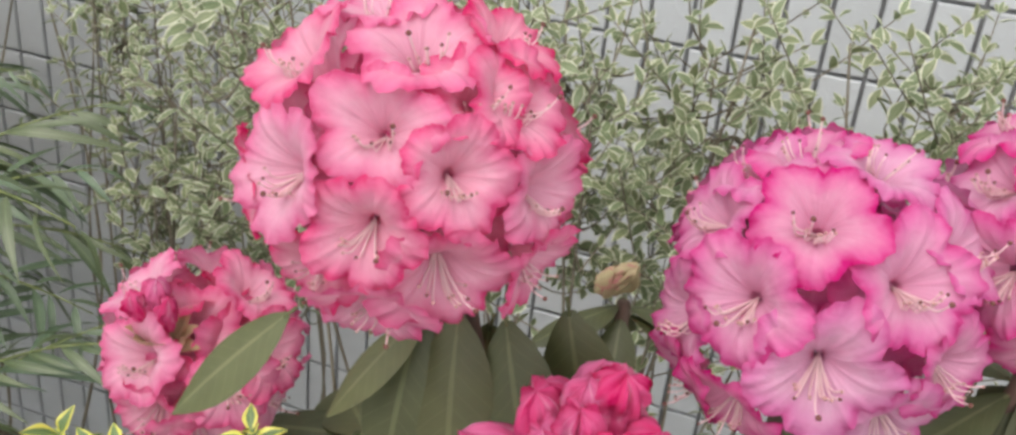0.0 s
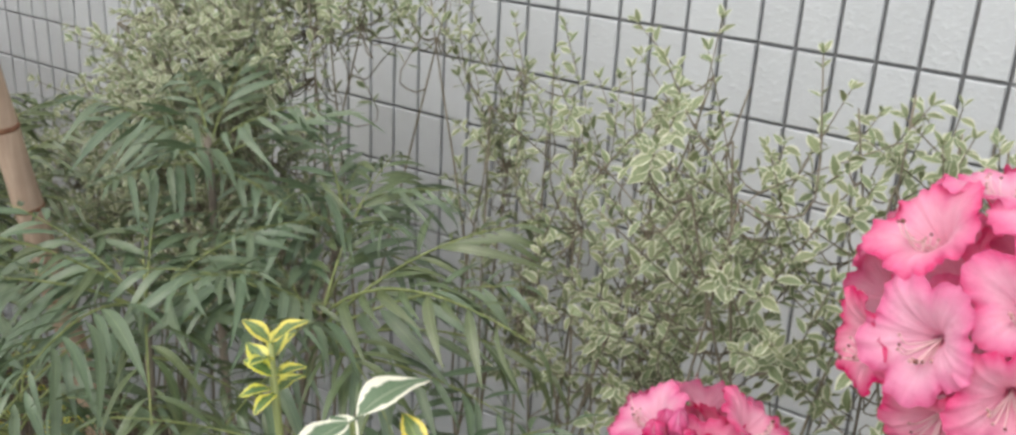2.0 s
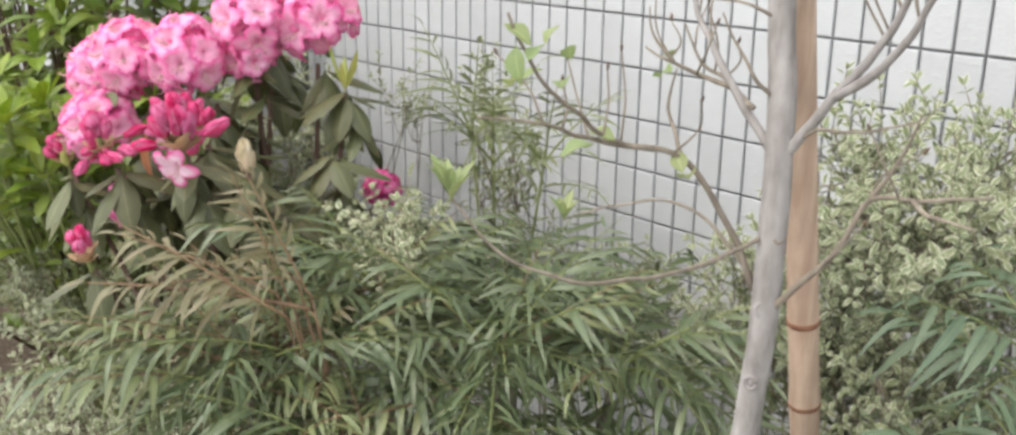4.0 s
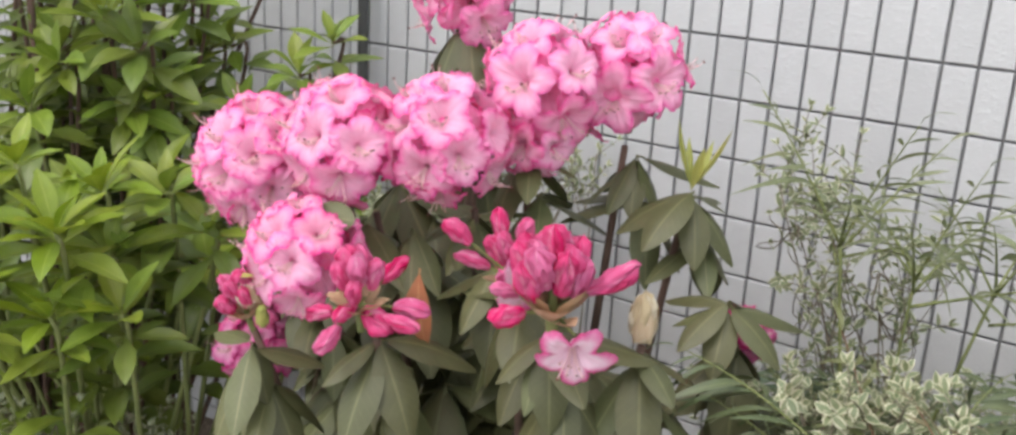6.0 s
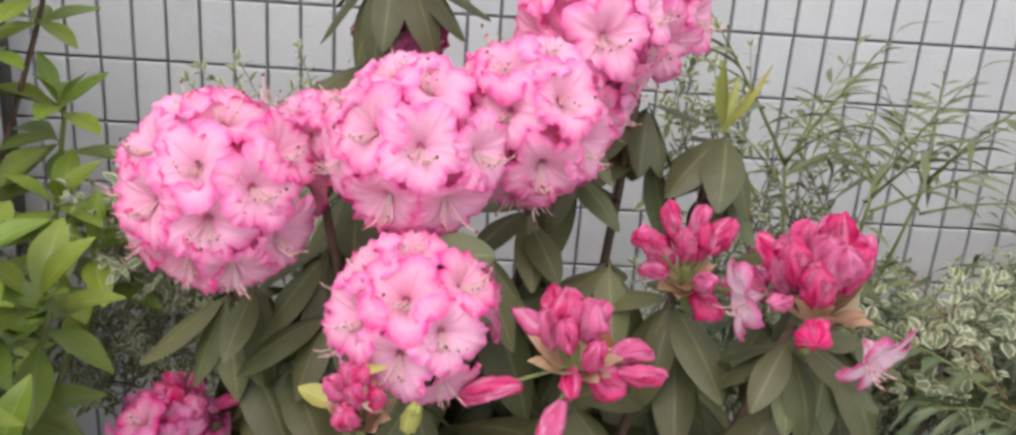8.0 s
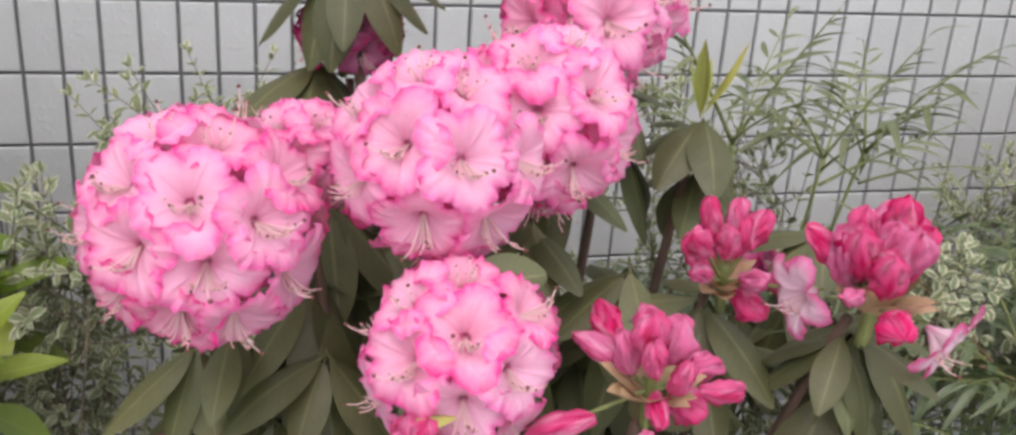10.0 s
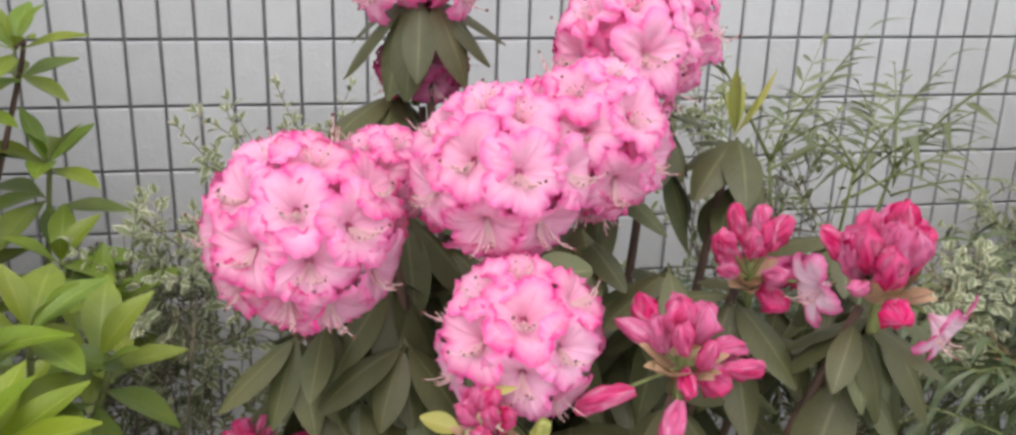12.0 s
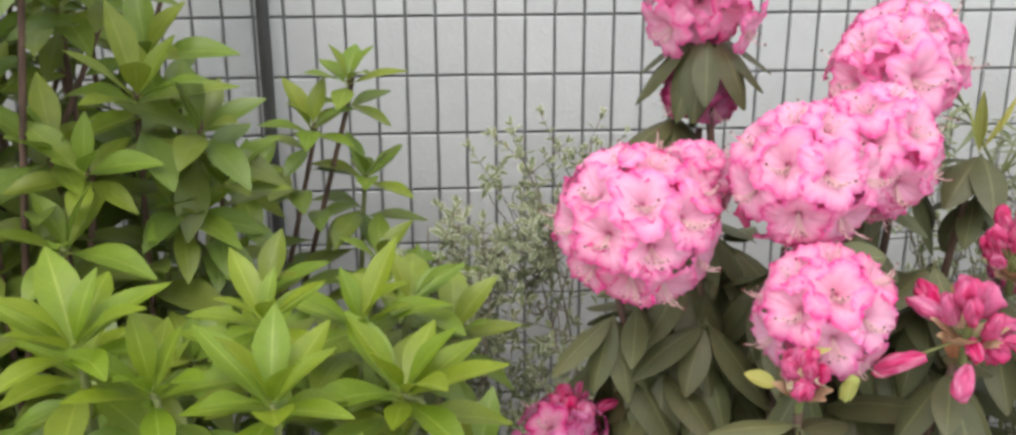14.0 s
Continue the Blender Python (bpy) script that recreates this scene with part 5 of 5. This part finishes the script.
arching = feather_shrub("evergreen shrub with pale arching fronds over the bed edge", (1.1, -0.95, 0), [(1.1, -0.97, 0.8)], ("young", "lush"), 79, 6, 0.9)
for k in range(12):
    a = radians(185 + 8.5 * k + rnd.uniform(-6, 6))
    part("frond", rnd.choice(FRONDS["young" if k % 3 else "lush"]), arching, aim((1.1 + rnd.uniform(-0.04, 0.04), -0.97 + rnd.uniform(-0.03, 0.03), 0.78 + rnd.uniform(0.0, 0.05)), (math.cos(a), math.sin(a), rnd.uniform(0.05, 0.45)), (0, 0, 1), rnd.uniform(0.9, 1.2)))

# ---- evergreen with broad glossy leaves ----
BROAD = {key: [leaf_mesh("leaf", mat, 1.0, (0.31 if key == "young" else 0.33) + 0.03 * i, fold=0.26, droop=0.08 + 0.12 * i, wide=1.12, blunt=0.95, along=9, curl=-0.1, wave=0.02) for i in range(3)]
         for key, mat in (("young", LAUREL_YOUNG), ("mid", LAUREL_MID), ("old", LAUREL_OLD))}
laurel = thing("evergreen_shrub", (-0.3, -0.6, 0.0), "broad-leaved evergreen shrub with glossy lime-green young rosettes", "shrub")
old_laurel = thing("evergreen_shrub", (-0.75, -0.5, 0.0), "tall dark broad-leaved evergreen shrub at the wall", "shrub")


def rosette(bush, at, key, n, length, seed, lean=(0, -0.2, 1), under="mid", base=(-0.3, -0.6, 0)):
    """A shoot that ends in a ring of pointed leaves: upright inside, spread outside, older ones below."""
    rnd = random.Random(seed)
    at, lean = vec(*at), unit(vec(*lean))
    side = unit(np.cross(lean, vec(0.3, 0.8, 0.1)))
    other = np.cross(lean, side)
    foot = vec(*base) + vec(rnd.uniform(-0.1, 0.1), rnd.uniform(-0.08, 0.08), 0)
    shoot(bush, [foot, (foot + at) / 2 + vec(rnd.uniform(-0.05, 0.05), 0, -0.05), at - lean * 0.06, at], [0.0055, 0.0042, 0.0026], DARK_TWIG if key == "old" or at[2] > 1.0 else GREEN_TWIG, "stem", 6)
    mid = (foot + at) / 2
    for k in range(6):
        t = rnd.uniform(0.3, 0.95)
        p = mid + (at - mid) * t
        a = 2.39996 * k + seed
        d = vec(math.cos(a), math.sin(a) - 0.35, rnd.uniform(-0.1, 0.5))
        if p[1] + d[1] * length < -0.02:
            part("leaf", rnd.choice(BROAD[under]), bush, aim(p, d, (0, -0.3, 1), length * rnd.uniform(0.8, 1.15)))
    for k in range(n + 4):
        low = k >= n
        a = 2.39996 * k + seed
        t = k / n
        d = unit((side * math.cos(a) + other * math.sin(a)) * (0.45 + 1.0 * min(t, 1)) + lean * (1.15 - 1.05 * min(t, 1.1)) + vec(*[rnd.uniform(-0.12, 0.12) for _ in range(3)]))
        p = at - lean * (0.012 * k / n if not low else rnd.uniform(0.03, 0.07))
        mesh = rnd.choice(BROAD[under if low else key])
        if p[1] + d[1] * length > -0.01:
            continue
        part("leaf", mesh, bush, aim(p, d, lean * 1.2 - (side * math.cos(a) + other * math.sin(a)) * 0.2 + vec(0, 0, 0.3), length * rnd.uniform(0.75, 1.1) * (0.85 if k < 3 else 1)))


for i, (at, n, size) in enumerate((((-0.238, -0.95, 1.0), 9, 0.085), ((-0.175, -0.965, 0.965), 8, 0.075), ((-0.075, -0.99, 0.965), 10, 0.085), ((0.025, -0.9, 0.925), 9, 0.09),
                                   ((-0.10, -0.87, 0.985), 8, 0.07), ((-0.02, -0.8, 0.95), 8, 0.08), ((-0.27, -0.86, 0.93), 8, 0.08), ((-0.16, -1.0, 0.87), 8, 0.08), ((-0.02, -1.0, 0.86), 8, 0.08),
                                   ((-0.36, -0.95, 0.9), 8, 0.085), ((0.03, -0.92, 0.82), 8, 0.08), ((-0.12, -0.78, 0.9), 8, 0.08), ((-0.30, -1.0, 0.82), 8, 0.08))):
    rosette(laurel, at, "young", n + 3, size * 1.1, 300 + i)
for i, (at, n, size) in enumerate((((0.025, -0.73, 0.94), 8, 0.085), ((0.07, -0.70, 0.89), 7, 0.085), ((-0.01, -0.80, 0.86), 8, 0.085), ((0.09, -0.86, 0.82), 7, 0.08), ((-0.05, -0.3, 0.96), 8, 0.085),
                                   ((-0.03, -0.38, 0.86), 7, 0.08), ((0.02, -0.42, 0.82), 7, 0.085), ((-0.07, -0.3, 1.1), 8, 0.075), ((-0.12, -0.33, 1.04), 8, 0.08), ((-0.27, -0.6, 1.14), 9, 0.1), ((-0.36, -0.62, 1.08), 8, 0.095),
                                   ((-0.2, -0.55, 1.02), 8, 0.09), ((-0.15, -0.6, 0.9), 8, 0.09), ((-0.33, -0.7, 1.0), 8, 0.09), ((-0.22, -0.5, 0.86), 8, 0.09), ((-0.05, -0.6, 0.78), 8, 0.09), ((-0.3, -0.8, 0.72), 8, 0.09), ((-0.12, -0.45, 0.75), 8, 0.09))):
    rosette(laurel, at, "mid", n, size * 1.15, 330 + i, (0.15, -0.3, 1), "old")
rnd = random.Random(8)
for i in range(40):
    z = rnd.uniform(0.7, 1.42)
    at = (rnd.uniform(-0.6, -0.2 - 0.1 * (z > 1.1)), rnd.uniform(-0.75, -0.3), z)
    rosette(laurel, at, "mid" if rnd.random() < 0.8 else "old", 9, rnd.uniform(0.085, 0.11), 420 + i, (rnd.uniform(-0.1, 0.6), -0.6, 0.8), "old", (-0.4, -0.5, 0))
rnd = random.Random(12)
for i in range(34):
    at = (rnd.uniform(-1.25, -0.25), rnd.uniform(-0.95, -0.4), rnd.uniform(0.3, 0.85))
    rosette(old_laurel, at, "old" if rnd.random() < 0.5 else "mid", 8, rnd.uniform(0.085, 0.11), 480 + i, (rnd.uniform(0, 0.6), -0.5, 0.9), "old", (-0.75, -0.5, 0))
rnd = random.Random(9)
for i in range(84):
    at = (rnd.uniform(-1.15, -0.3), rnd.uniform(-0.75, -0.15), rnd.uniform(0.65, 1.5))
    if i >= 44:
        at = (rnd.uniform(-2.0, -0.75), rnd.uniform(-0.85, -0.15), rnd.uniform(0.85, 1.75))
    if at[0] > -0.42 and at[2] < 1.15:
        continue
    rosette(old_laurel, at, "old" if rnd.random() < 0.55 else "mid", 8, rnd.uniform(0.08, 0.105), 360 + i, (rnd.uniform(-0.2, 0.5), -0.6, 1), "old", (-0.75, -0.5, 0))

# ---- small plants close to the path ----
def sprig(name, label, category, at, foot, mat, n, size, seed, width=0.5, wave=0.05, spread=0.8, droop=0.3, rise=0.85):
    """A single stalk with pairs of pointed leaves."""
    rnd = random.Random(seed)
    at, foot = vec(*at), vec(*foot)
    plant = thing(name, tuple(foot), label, category)
    line = bend([foot, (foot + at) / 2 + vec(0.02, 0.01, 0), at], 8)
    part("stem", Shape().add(*tube(line, [0.0025, 0.0014], 5)).mesh("stem", GREEN_TWIG), plant)
    leaf = leaf_mesh("leaf", mat, 1.0, width, fold=0.3, droop=droop, wide=0.85, along=8, wave=wave)
    up = unit(at - vec(*line[-4]))
    side = unit(np.cross(up, vec(0.4, 0.8, 0)))
    other = np.cross(up, side)
    for k in range(n):
        a = k * math.pi + (k // 2) * 1.45 + seed
        p = at - up * size * 0.42 * (k // 2)
        d = (side * math.cos(a) + other * math.sin(a)) * (spread + 0.12 * (k // 2)) + up * (rise - 0.16 * (k // 2)) + vec(*[rnd.uniform(-0.25, 0.25) for _ in range(3)])
        part("leaf", leaf, plant, aim(p, d, up + vec(0, -0.3, 0.3), size * rnd.uniform(0.75, 1.1)))
    return plant


YELLOW = "upright sprig with pointed green leaves edged bright yellow"
for k, (at, n, size) in enumerate((
        ((2.381, -0.964, 1.066), 8, 0.022), ((2.37, -0.955, 1.05), 6, 0.021), ((2.482, -0.974, 1.052), 8, 0.021), ((2.555, -0.961, 1.054), 6, 0.021), ((2.54, -0.965, 1.045), 6, 0.02),
        ((2.669, -0.93, 1.05), 10, 0.013), ((2.655, -0.935, 1.04), 8, 0.013), ((2.553, -0.9, 0.985), 8, 0.017), ((2.611, -0.93, 1.022), 8, 0.013), ((2.59, -0.92, 1.005), 8, 0.015))):
    sprig("yellow_edged_sprig", YELLOW, "plant", at, (at[0] - 0.02, at[1] + 0.05, 0.0), EUONYMUS, n, size, k + 1)
sprig("white_edged_sprig", "sprig with broad grey-green leaves edged pure white", "plant", (2.456, -0.99, 1.066), (2.44, -0.95, 0), DOGWOOD, 10, 0.039, 5, 0.46, spread=1.3, droop=0.4, rise=0.5)


# ---- wall tiles ----
def tile_shape():
    """One tile, 45 x 95 mm and 8 mm thick, with slightly eased front edges."""
    hx, hz, e = 0.0225, 0.0475, 0.0013
    verts = [(x * hx, 0.0078, z * hz) for x, z in ((-1, -1), (1, -1), (1, 1), (-1, 1))]
    verts += [(x * hx, 0.0012, z * hz) for x, z in ((-1, -1), (1, -1), (1, 1), (-1, 1))]
    verts += [(x * (hx - e), 0.0, z * (hz - e)) for x, z in ((-1, -1), (1, -1), (1, 1), (-1, 1))]
    faces = [(8, 9, 10, 11)]
    for k in range(4):
        j = (k + 1) % 4
        faces += [(k, j, 4 + j, 4 + k), (4 + k, 4 + j, 8 + j, 8 + k)]
    return np.array(verts), faces


tile_verts, tile_faces = tile_shape()
tile_mesh = Shape().add(tile_verts, tile_faces).mesh("tile", TILE, smooth=False)
rest = Shape()
rnd = random.Random(17)
for i in range(-118, 158):
    for j in range(-14, 12):
        x, z = 0.05 * (i + 0.5), 1.05 - 0.1 * (j + 0.5)
        if z < -0.02:
            continue
        m = aim((x, rnd.uniform(-0.0004, 0.0004), z), (rnd.gauss(0, 0.003), 1, rnd.gauss(0, 0.003)), (rnd.gauss(0, 0.002), 0, 1))
        if -6 <= i < 34 and -2 <= j < 6:
            part("tile", tile_mesh, wall_ob, m)
        else:
            rest.add(tile_verts, tile_faces, m=m)
part("tiles", rest.mesh("tiles", TILE, smooth=False), wall_ob, kind="stuff")
